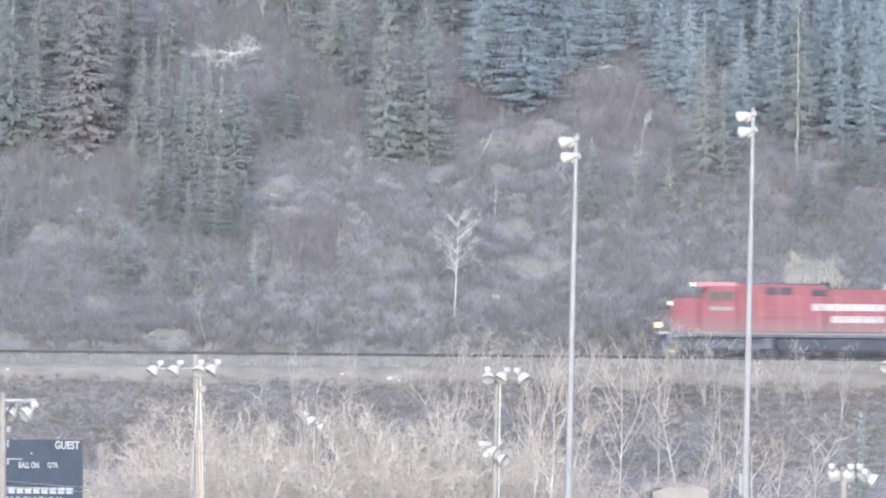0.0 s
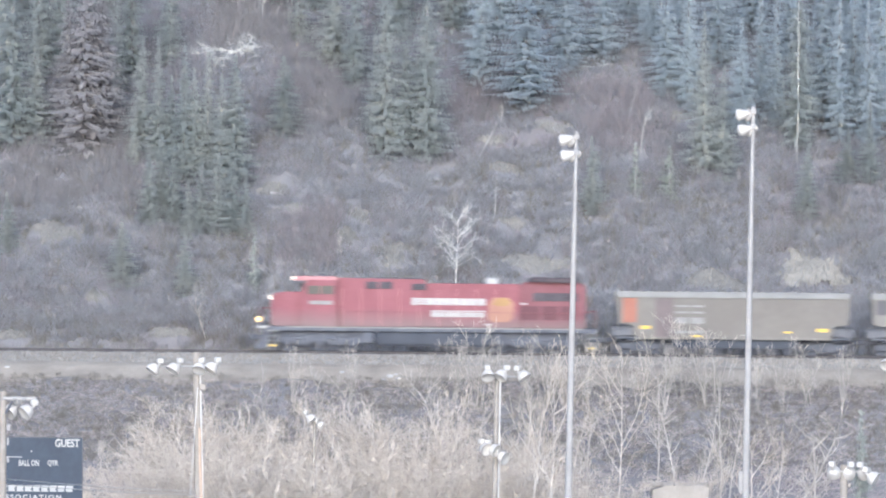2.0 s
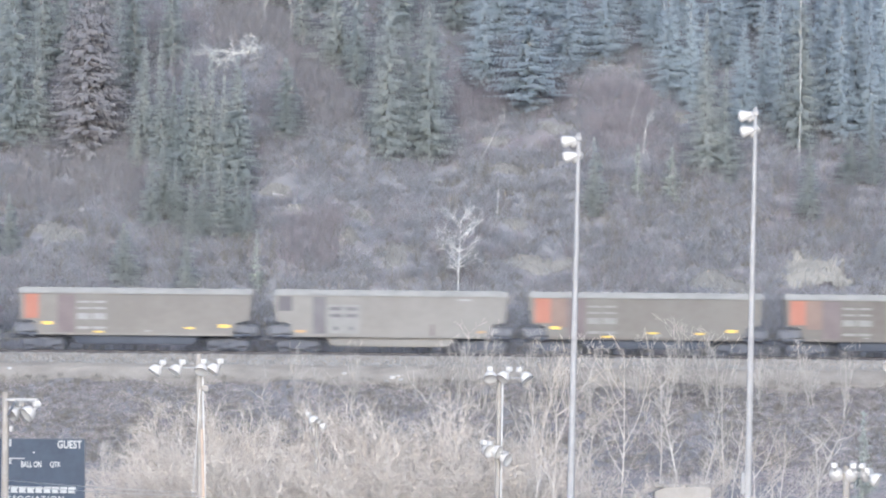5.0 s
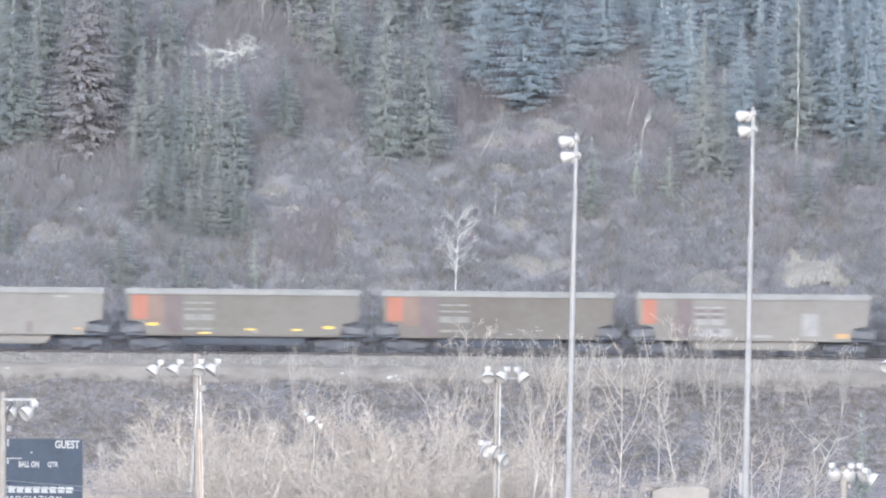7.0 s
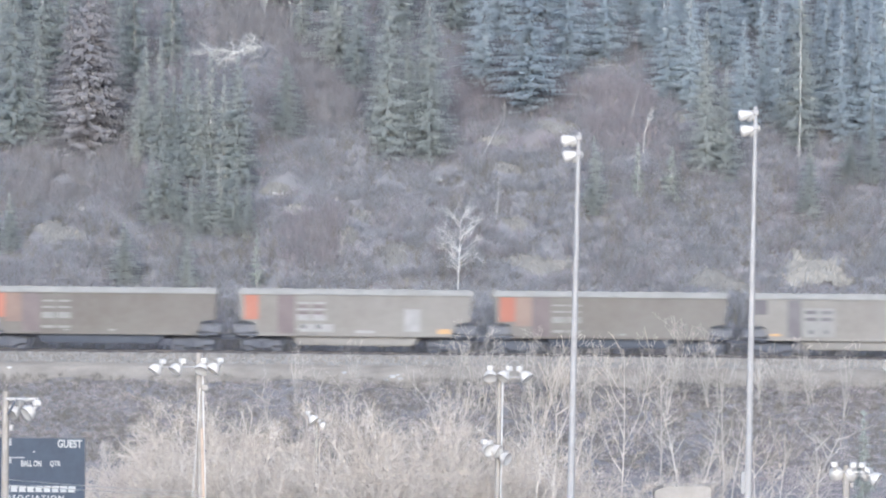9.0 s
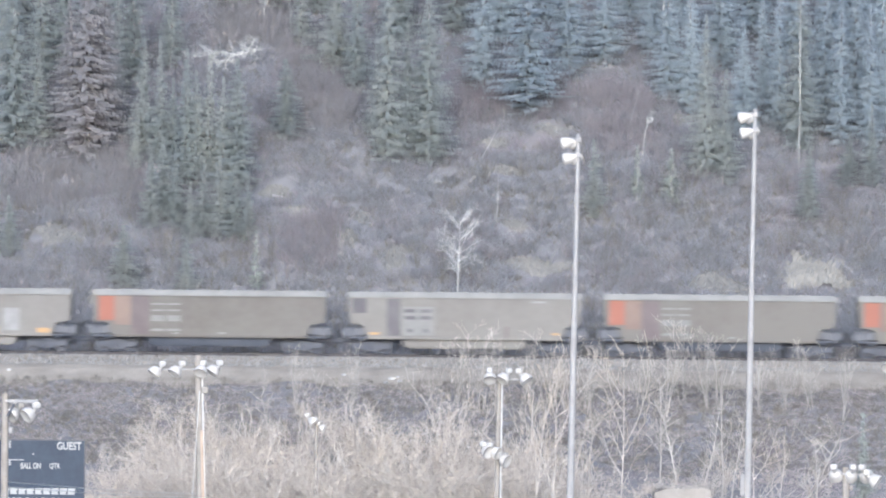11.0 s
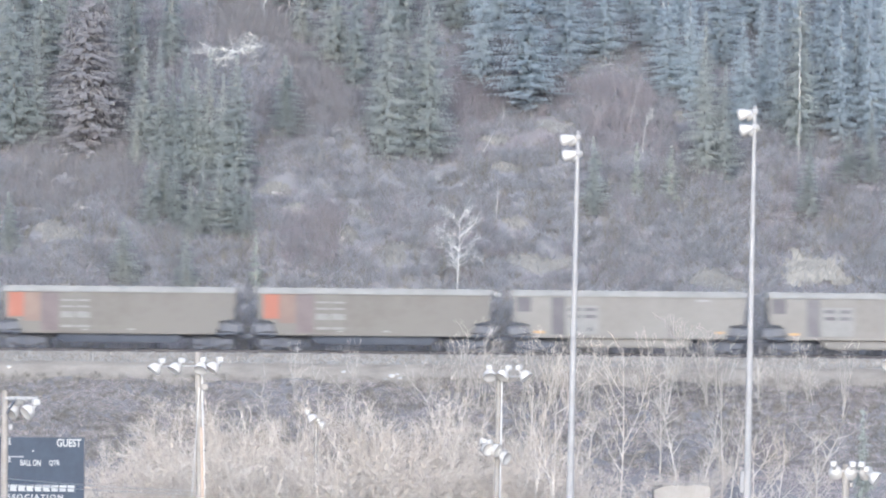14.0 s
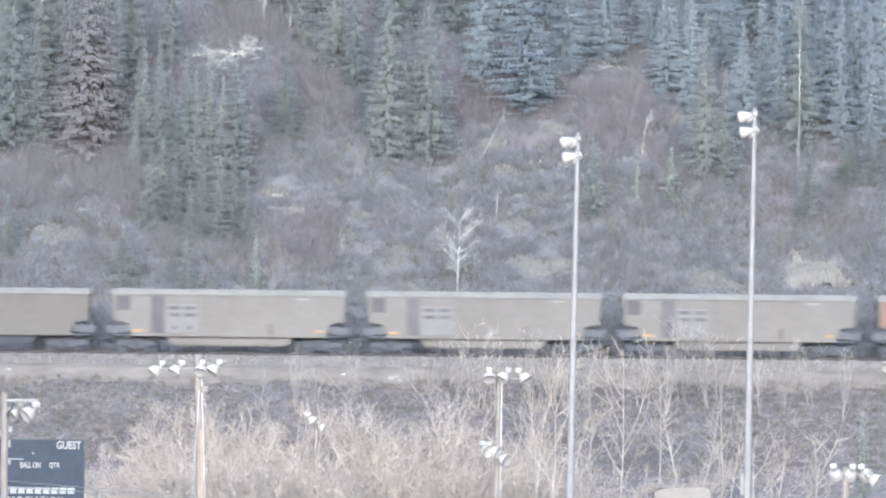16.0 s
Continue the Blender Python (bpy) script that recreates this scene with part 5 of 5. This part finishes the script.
spruce(26.33, 41.70, 8.6, 1.39, "blue")
spruce(29.73, 39.55, 9.4, 1.28, "blue")
spruce(6.71, 39.30, 9.0, 1.52, "blue")
spruce(-8.90, 39.85, 7.8, 1.39, "tall")
spruce(27.15, 26.90, 3.8, 1.81, "tall")
spruce(15.13, 32.80, 9.0, 1.19, "blue")
spruce(22.56, 31.00, 10.5, 1.01, "blue")
spruce(26.76, 30.55, 10.5, 1.01, "blue")
spruce(28.70, 31.00, 10.2, 1.00, "blue")
spruce(-27.66, 28.55, 7.7, 1.24, "tall")
spruce(-22.38, 33.10, 8.8, 1.09, "tall")
spruce(24.95, -30.0, 7.0, 0.9, "young")
bare_tree(-17.0, -44.0, 7.83, 0.88, "bushy")
bare_tree(-15.81, -46.0, 9.34, 0.99, "bushy")
bare_tree(-13.47, -44.0, 9.75, 0.95, "bushy")
bare_tree(-11.31, -46.0, 10.39, 0.90, "bushy")
bare_tree(-9.10, -44.0, 9.50, 0.98, "bushy")
bare_tree(-6.79, -46.0, 8.49, 1.09, "bushy")
bare_tree(-4.57, -44.0, 9.20, 1.01, "bushy")
bare_tree(-2.46, -46.0, 10.21, 0.91, "bushy")
bare_tree(-0.37, -44.0, 10.09, 0.92, "bushy")
bare_tree(2.05, -46.0, 9.82, 0.95, "bushy")
bare_tree(3.80, -48.0, 9.37, 0.98, "bushy")
bare_tree(5.66, -62.0, 11.17, 0.67, "open")
bare_tree(4.89, -63.0, 10.42, 0.51, "open")
bare_tree(7.37, -46.0, 8.61, 0.94, "bushy")
bare_tree(-14.15, -56.0, 8.11, 1.12, "bushy")
bare_tree(-10.33, -58.0, 8.03, 1.26, "bushy")
bare_tree(-6.89, -58.0, 7.59, 1.33, "bushy")
bare_tree(-3.79, -56.0, 7.89, 1.29, "bushy")
bare_tree(-0.65, -58.0, 8.14, 1.25, "bushy")
bare_tree(2.18, -56.0, 7.30, 1.25, "bushy")
bare_tree(5.47, -56.0, 7.34, 1.23, "bushy")
bare_tree(-17.90, -56.0, 7.10, 0.95, "bushy")
bare_tree(10.04, -34.0, 9.78, 0.82, "open")
bare_tree(13.06, -22.0, 7.63, 0.69, "aspen")
bare_tree(14.20, -24.0, 7.43, 1.01, "aspen")
bare_tree(15.22, -24.0, 7.26, 0.75, "aspen")
bare_tree(16.74, -24.0, 7.44, 0.67, "aspen")
bare_tree(17.25, -24.0, 6.84, 0.67, "aspen")
bare_tree(20.17, -34.0, 7.54, 1.35, "aspen")
bare_tree(17.77, -40.0, 6.80, 0.91, "open")
bare_tree(18.92, -40.0, 6.34, 0.80, "open")
bare_tree(14.02, -40.0, 6.38, 0.92, "bushy")
bare_tree(5.39, -22.0, 7.46, 0.84, "aspen")
bare_tree(8.65, -30.0, 8.03, 1.02, "aspen")
bare_tree(1.64, -24.0, 7.45, 1.12, "aspen")
bare_tree(-7.60, -20.0, 6.16, 0.96, "aspen")
bare_tree(-4.15, -22.0, 6.91, 0.91, "aspen")
bare_tree(-9.95, -22.0, 6.53, 0.77, "aspen")
bare_tree(21.31, -44.0, 8.27, 0.96, "aspen")
bare_tree(0.79, -9.5, 4.14, 1.27, "sapling")
bare_tree(2.18, -11.2, 5.65, 1.11, "sapling")
bare_tree(3.41, -11.2, 4.95, 0.92, "sapling")
bare_tree(5.00, -9.8, 4.08, 0.95, "sapling")
bare_tree(6.49, -10.2, 4.65, 1.36, "sapling")
bare_tree(7.59, -11.6, 4.77, 0.95, "sapling")
bare_tree(9.01, -10.9, 4.62, 1.06, "sapling")
bare_tree(13.89, -10.9, 5.90, 1.24, "sapling")
bare_tree(14.81, -9.8, 4.49, 1.02, "sapling")
bare_tree(16.34, -10.9, 5.04, 1.18, "sapling")
bare_tree(17.26, -9.8, 4.16, 1.09, "sapling")
bare_tree(19.52, -10.6, 4.41, 0.95, "sapling")
bare_tree(22.68, -10.2, 4.27, 1.23, "sapling")
bare_tree(21.25, -10.9, 4.39, 0.88, "sapling")
bare_tree(-0.61, -10.2, 4.10, 0.94, "sapling")
bare_tree(-5.68, -10.9, 4.13, 0.68, "sapling")
bare_tree(-9.19, -10.2, 3.93, 0.71, "sapling")
bare_tree(12.16, -10.6, 4.33, 0.97, "sapling")
bare_tree(24.71, -11.6, 4.65, 0.75, "sapling")
bare_tree(0.78, 11.60, 6.87, 0.87, "birch", 0.0, 1)
bare_tree(3.39, 20.55, 3.1, 1.0, "leaning", 0.0, 2)
bare_tree(13.24, 27.30, 3.0, 0.8, "snag", 0.0, 0)
bare_tree(-13.95, 25.60, 8.55, 0.9, "crowned", 0.0, 0.3)
bare_tree(23.80, 28.30, 11.8, 0.35, "leaning", 0.0, 0)
bare_tree(-2.29, 10.05, 1.47, 1.85, "aspen", 0.0, 0)
bare_tree(-15.28, 9.75, 3.84, 1.17, "aspen", 0.0, 0)
bare_tree(-6.82, 16.05, 2.23, 0.67, "sapling", 0.0, 0)
bare_tree(10.63, 22.65, 2.0, 0.5, "leaning", 0.0, 8)
bare_tree(12.24, 28.90, 3.4, 0.6, "leaning", 0.0, 14)
bare_tree(2.26, 26.45, 3.9, 0.6, "leaning", 0.0, 27)
bare_tree(14.73, 35.75, 6.2, 1.3, "leaning", 0.0, 2)
bare_tree(3.78, 29.85, 1.64, 0.62, "snag", 0.0, 12)
bare_tree(-12.50, 36.65, 3.10, 0.50, "snag", 0.0, 0)
bare_tree(-10.69, 37.00, 3.49, 0.44, "snag", 0.0, 0)
boulder(-0.57, 24.50, 0.28, 1)
boulder(-13.07, 22.75, 0.22, 2)
boulder(-24.23, 21.90, 0.2, 3)
boulder(3.43, 13.65, 0.25, 4)
boulder(-6.83, 16.50, 0.2, 5)
boulder(-11.38, 19.05, 0.2, 6)
boulder(-10.25, 18.90, 0.15, 7)
boulder(8.95, 17.95, 0.16, 8)
boulder(-3.24, -6.55, 0.2, 11)
boulder(-2.71, -6.85, 0.16, 12)
boulder(-3.59, -7.05, 0.14, 13)
boulder(-6.25, -6.00, 0.14, 14)
boulder(-27.24, -5.75, 0.15, 15)
boulder(-2.89, -6.25, 0.12, 16)
log(-9.97, 29.35, -8.95, 29.35, 0.1, 0.34, 0.06)
log(-13.46, 34.00, -12.61, 34.00, 0.1, 0.44, 0.06)
log(-6.53, 35.00, -4.91, 35.00, 0.1, 0.04, 0.09)
log(-11.51, 21.10, -10.39, 21.10, 0.1, -0.19, 0.08)
log(-9.40, 37.00, -9.37, 37.00, 0.1, 0.97, 0.05)
log(10.52, 34.05, 11.48, 34.05, 0.1, 0.60, 0.06)
log(9.62, 24.10, 12.27, 24.10, 0.1, 0.20, 0.05)


# ---- park: light poles, scoreboard, shed ----
def lamp_head(parent, at, turn, tip=-35, size=1.0, label="white enamelled floodlight"):
    """A floodlight: ballast box, neck and a deep bowl that looks down and outward."""
    head = new("floodlight")
    head.parent, head.location = parent, at
    head.rotation_euler = (0, 0, radians(turn))
    head.scale = (size, size, size)
    tagged(head, label)
    bm = lathe(bmesh.new(), [(0.0, 0.24), (0.10, 0.235), (0.20, 0.17), (0.27, 0.06), (0.305, -0.08), (0.315, -0.16), (0.29, -0.15), (0.24, 0.0), (0.0, 0.12)], "y", 18)
    bmesh.ops.rotate(bm, verts=bm.verts, matrix=Matrix.Rotation(radians(-tip), 3, "X"))
    part("bowl", bm, "lamp_white", head, at=(0, -0.22, -0.12))
    bm = lathe(bmesh.new(), [(0.0, -0.10), (0.15, -0.12), (0.27, -0.165)], "y", 18)
    bmesh.ops.rotate(bm, verts=bm.verts, matrix=Matrix.Rotation(radians(-tip), 3, "X"))
    part("lens", bm, "lamp_inner", head, at=(0, -0.22, -0.12))
    bm = box(bmesh.new(), -0.13, 0.13, -0.02, 0.24, 0.10, 0.34, 0.04)
    rod(bm, (0, 0.1, 0.1), (0, -0.05, -0.05), 0.06, seg=8)
    part("ballast_box", bm, "lamp_grey", head, at=(0, 0, 0))
    return head


def pole(x, y, top, lean, r_top, r_low, material, label, name="light_pole"):
    """A tapered pole that stands on the park ground; lean: degrees to the right."""
    base = float(land(x, y))
    height = top - base
    ob = thing(name, label, "light pole", "park light poles", (x - math.tan(radians(lean)) * height, y, base))
    ob.rotation_euler = (0, radians(lean), 0)
    bm = lathe(bmesh.new(), [(0.0, 0.0)] + [(r_low + (r_top - r_low) * i / 6, height * i / 6) for i in range(7)] + [(0.0, height)], "z", 12)
    part("shaft", bm, material, ob)
    return ob, height


def steel_pole(x, y, top, lean):
    ob, h = pole(x, y, top, lean, 0.088, 0.205, "steel", "tall galvanised steel light pole with paired floodlights")
    for z, reach in ((h - 0.28, 0.62), (h - 0.98, 0.52)):
        bm = box(bmesh.new(), -reach, 0.08, -0.06, 0.06, z + 0.10, z + 0.22, 0.02)
        arm = part("cross_arm", bm, "steel", ob)
        box_bm = box(bmesh.new(), -0.12, 0.14, -0.14, 0.14, z + 0.02, z + 0.26, 0.03)
        part("clamp", box_bm, "steel", ob)
        for k, dx in enumerate((-reach + 0.1, -reach + 0.42)):
            bowl = new("floodlight")
            bowl.parent, bowl.location = ob, (dx, -0.12 + 0.26 * k, z)
            tagged(bowl, "white enamelled floodlight")
            bm = lathe(bmesh.new(), [(0.0, 0.36), (0.10, 0.34), (0.17, 0.20), (0.245, 0.0), (0.27, -0.14), (0.25, -0.22), (0.16, -0.28), (0.0, -0.30)], "z", 18)
            bmesh.ops.rotate(bm, verts=bm.verts, matrix=Matrix.Rotation(radians(76 - 8 * k), 3, "Y"))
            part("bowl", bm, "lamp_white", bowl)
    bm = rod(bmesh.new(), (0, 0, h), (0, 0, h + 0.12), 0.13, 0.05, 10)
    part("cap", bm, "steel", ob)
    return ob, h


def bar(parent, z, x0, x1, material="arm_grey", y=-0.12):
    part("cross_arm", box(bmesh.new(), x0, x1, y - 0.05, y + 0.05, z - 0.035, z + 0.035, 0.01), material, parent)


def lettered(text, size, depth=0.01, gap=1.0):
    cu = bpy.data.curves.new("lettering", "FONT")
    cu.body, cu.size, cu.extrude, cu.resolution_u, cu.offset = text, size, depth, 3, 0.028
    cu.space_character = gap
    tmp = bpy.data.objects.new("lettering", cu)
    scene.collection.objects.link(tmp)
    me = bpy.data.meshes.new_from_object(tmp.evaluated_get(bpy.context.evaluated_depsgraph_get()))
    bpy.data.objects.remove(tmp)
    bpy.data.curves.remove(cu)
    me.materials.append(M["white"]) if not me.materials else None
    me.materials[0] = M["white"]
    return me


def words(parent, text, x0, x1, z0, z1, y, gap=1.0):
    """A word stretched to the given width and height on the board's face."""
    me = lettered(text, 1.0, gap=gap)
    xs = [v.co.x for v in me.vertices]
    zs = [v.co.y for v in me.vertices]
    sx, sz = (x1 - x0) / (max(xs) - min(xs)), (z1 - z0) / (max(zs) - min(zs))
    lx, lz = min(xs), min(zs)
    for v in me.vertices:
        v.co = Vector((x0 + (v.co.x - lx) * sx, y - v.co.z, z0 + (v.co.y - lz) * sz))
    me.flip_normals()
    return shared("lettering", me, parent, label="white painted lettering")

steel_pole(5.97, -130.0, 12.21, 0.75)
box_pole, box_h = steel_pole(14.15, -125.0, 13.51, 0.6)
part("junction_box", box(bmesh.new(), -0.34, -0.14, -0.15, 0.15, box_h - 17.6, box_h - 16.6, 0.03), "steel", box_pole)


def wooden_poles():
    label = "weathered wooden light pole with white floodlights"
    ob, h = pole(-11.09, -130.0, 2.20, -1.6, 0.15, 0.21, "wood", label)
    bar(ob, h - 0.62, -1.85, 1.05)
    for dx, turn in ((-1.72, -68), (-0.82, -58), (0.22, -20), (0.88, -62)):
        lamp_head(ob, (dx, -0.25, h - 0.58), turn, -50, 1.0)
    part("meter_box", box(bmesh.new(), 0.14, 0.42, -0.2, 0.1, h - 1.72, h - 1.42, 0.03), "roofing", ob)
    part("conduit", rod(bmesh.new(), (0.21, -0.12, 0), (0.17, -0.1, h - 1.0), 0.035, seg=6), "cable", ob)
    part("riser_guard", rod(bmesh.new(), (0.12, -0.16, 0), (0.1, -0.13, h - 3.4), 0.07, seg=8), "riser", ob, "tan cable riser guard")
    bm = rod(bmesh.new(), (-1.0, -0.3, 0.2), (0.05, -0.15, h - 1.6), 0.018, seg=5)
    part("guy_wire", bm, "cable", ob)

    ob, h = pole(2.58, -120.0, 1.33, 0.55, 0.105, 0.16, "wood", label)
    bar(ob, h - 0.30, -0.7, 1.3)
    for dx, turn in ((-0.45, 4), (0.36, -50), (1.02, 62)):
        lamp_head(ob, (dx, -0.25, h - 0.12), turn, -50, 1.0)
    bar(ob, h - 3.75, -0.9, 0.5)
    for dx, dz, turn in ((-0.62, -3.55, 35), (-0.28, -3.6, 60), (0.15, -3.95, 55)):
        lamp_head(ob, (dx, -0.25, h + dz), turn, -20, 1.0)
    part("conduit", rod(bmesh.new(), (0.19, -0.12, 0), (0.15, -0.1, h - 0.5), 0.035, seg=6), "cable", ob)

    ob, h = pole(-16.99, -175.0, 1.46, 0.0, 0.13, 0.19, "wood", label)
    bm = box(bmesh.new(), 0.0, 1.3, -0.18, -0.10, h - 0.36, h - 0.24, 0.02)
    box(bm, 0.1, 1.2, 0.5, 0.6, h - 0.46, h - 0.26, 0.02)
    for dx in (0.35, 0.8, 1.2):
        box(bm, dx, dx + 0.07, -0.2, 0.6, h - 0.40, h - 0.24, 0.01)
    part("cross_arm", bm, "arm_grey", ob)
    for dx, dy, turn in ((0.45, 0.3, -50), (1.12, -0.2, -58)):
        lamp_head(ob, (dx, dy, h - 0.68), turn, -35, 1.0)
    part("brace", rod(bmesh.new(), (0.1, -0.15, h - 0.9), (0.42, -0.15, h - 0.3), 0.05, seg=6), "black", ob)
    part("meter_box", box(bmesh.new(), 0.14, 0.32, -0.2, 0.1, h - 1.55, h - 1.3, 0.03), "steel", ob)

    ob, h = pole(-7.11, -52.0, -2.7, 0.0, 0.09, 0.16, "wood", label)
    bar(ob, h - 0.2, -0.5, 0.4)
    lamp_head(ob, (-0.40, -0.25, h - 0.05), 70, -50, 0.95)
    lamp_head(ob, (0.18, -0.25, h - 0.45), 80, -20, 0.75)

    ob, h = pole(17.05, -150.0, -1.93, 0.5, 0.15, 0.21, "wood", label)
    bar(ob, h - 0.28, -0.65, 1.0, "arm_grey")
    for dx, turn in ((-0.5, 165), (0.24, 190), (0.72, 150), (0.98, 72)):
        lamp_head(ob, (dx, -0.25 if dx < 0.9 else -0.5, h - 0.2 - (0.2 if dx > 0.9 else 0)), turn, -30, 1.0)
    part("meter_box", box(bmesh.new(), 0.16, 0.30, -0.2, 0.1, h - 0.95, h - 0.75, 0.03), "roofing", ob)

    ob, h = pole(21.29, -120.0, 2.00, 0.0, 0.13, 0.19, "wood", label)
    bar(ob, h - 0.3, -0.6, 0.6)
    lamp_head(ob, (-0.5, -0.2, h - 0.1), -30, -40, 1.0)
    lamp_head(ob, (0.4, -0.2, h - 0.1), -10, -40, 1.0)


wooden_poles()


def scoreboard():
    x0, x1, top, y = -23.95, -16.76, -2.05, -118.0
    base = float(land(x0, y))
    ob = thing("scoreboard", "dark navy football scoreboard with white lettering", "scoreboard", at=(0, y, 0))
    part("panel", box(bmesh.new(), x0, x1, 0.0, 0.25, top - 3.9, top, 0.015), "board", ob)
    bm = box(bmesh.new(), x0, x1, -0.012, 0.0, top - 0.04, top, 0)
    box(bm, x1 - 0.03, x1, -0.012, 0.0, top - 3.9, top - 0.04, 0)
    part("trim", bm, "slate", ob)
    for x in (x0 + 1.0, (x0 + x1) / 2, x1 - 1.0):
        part("post", box(bmesh.new(), x - 0.12, x + 0.12, 0.26, 0.5, base - 0.3, top - 0.2, 0.01), "steel", ob)
    words(ob, "GUEST", -18.068, -16.918, -2.523, -2.140, -0.02)
    words(ob, "BALL ON", -19.760, -18.808, -3.422, -3.131, -0.02)
    words(ob, "QTR", -18.412, -17.909, -3.435, -3.145, -0.02)
    words(ob, "ASSOCIATION", -20.686, -17.751, -4.983, -4.758, -0.02, 1.35)
    a, b = -20.633, -17.169
    step = (b - a) / 9
    for i in range(9):
        c = a + step * i
        bm = slab(bmesh.new(), [(c + 0.02, -4.612), (c + 0.02, -4.321), (c + step - 0.03, -4.321), (c + step - 0.03, -4.427), (c + step - 0.1, -4.480),
                                (c + step - 0.03, -4.612)], -0.02, 0.0)
        part("sponsor_shape", bm, "white", ob, "white block shape of the club name")
    for z0, z1 in ((-2.44, -2.12), (-3.26, -2.99)):
        bm = box(bmesh.new(), -20.32, -20.27, -0.02, 0.0, z0, z1, 0)
        for z in (z0, (z0 + z1) / 2 - 0.03, z1 - 0.06):
            box(bm, -20.27, -20.21, -0.02, 0.0, z, z + 0.06, 0)
        part("lettering_bar", bm, "white", ob, "white edge of lettering behind the pole")
    bm = box(bmesh.new(), -20.421, -19.602, -0.02, 0.0, -3.026, -2.981, 0)
    part("underline", bm, "white", ob)
    part("colon_dot", box(bmesh.new(), -19.205, -19.126, -0.02, 0.0, -2.761, -2.695, 0), "white", ob)


scoreboard()


def cable_span(p, q, sag):
    s = Strokes()
    p, q = np.array(p), np.array(q)
    pts = [p + (q - p) * i / 16 - np.array((0, 0, sag * 4 * (i / 16) * (1 - i / 16))) for i in range(17)]
    for a, b in zip(pts, pts[1:]):
        s.limb(a, b, 0.016, 0.016, 5)
    tagged(new("power_cable", s.mesh("power_cable", "cable")), "thin grey cable strung between park poles", "cable", "park cables")


cable_span((-16.85, -175.0, -1.97), (-11.05, -130.0, -4.07), 0.06)
cable_span((-16.85, -175.0, -2.17), (-11.05, -130.0, -4.22), 0.06)


def shed():
    x, y, z = 13.16, -45.0, -6.66
    base = float(land(x, y))
    ob = thing("park_shed", "small park shed with a pale gravelled roof", "shed", at=(x, y, base))
    h = z - base
    part("wall", box(bmesh.new(), -0.9, 2.1, 0.0, 3.0, -0.2, h - 1.38, 0.02), "roofing", ob)
    bm = slab(bmesh.new(), [(-1.1, h - 1.4), (-1.1, h - 0.3), (-0.5, h - 0.08), (1.7, h), (2.15, h - 0.1), (2.15, h - 1.4)], -0.3, 3.3, 0.05)
    roof = part("roof", bm, "roofing", ob, "pale gravelled roof")
    r, bm = random.Random(5), bmesh.new()
    for i in range(260):
        c = Vector((r.uniform(-1.0, 2.05), r.uniform(-0.2, 3.2), h - 0.06 + 0.05 * r.random()))
        size = r.uniform(0.05, 0.13)
        bmesh.ops.create_cone(bm, segments=5, radius1=size, radius2=size * 0.4, depth=size, matrix=Matrix.Translation(c) @ Euler((r.random() * 3, r.random() * 3, 0)).to_matrix().to_4x4(), cap_ends=True)
    tagged(part("roof_gravel", bm, "roofing", roof), kind="stuff")


shed()


def stake(x, y, tall):
    ob = part("marker_stake", rod(bmesh.new(), (0, 0, -0.1), (0, 0, tall), 0.022, 0.02, 6), "letter_dull", at=(x, y, float(np.interp(y, (-4.3, -3.4, -1.95), (-0.8, -0.62, -0.22)))))
    tagged(ob, "thin white marker stake in the ballast", "stake")


stake(-19.37, -3.0, 0.62)


motions()
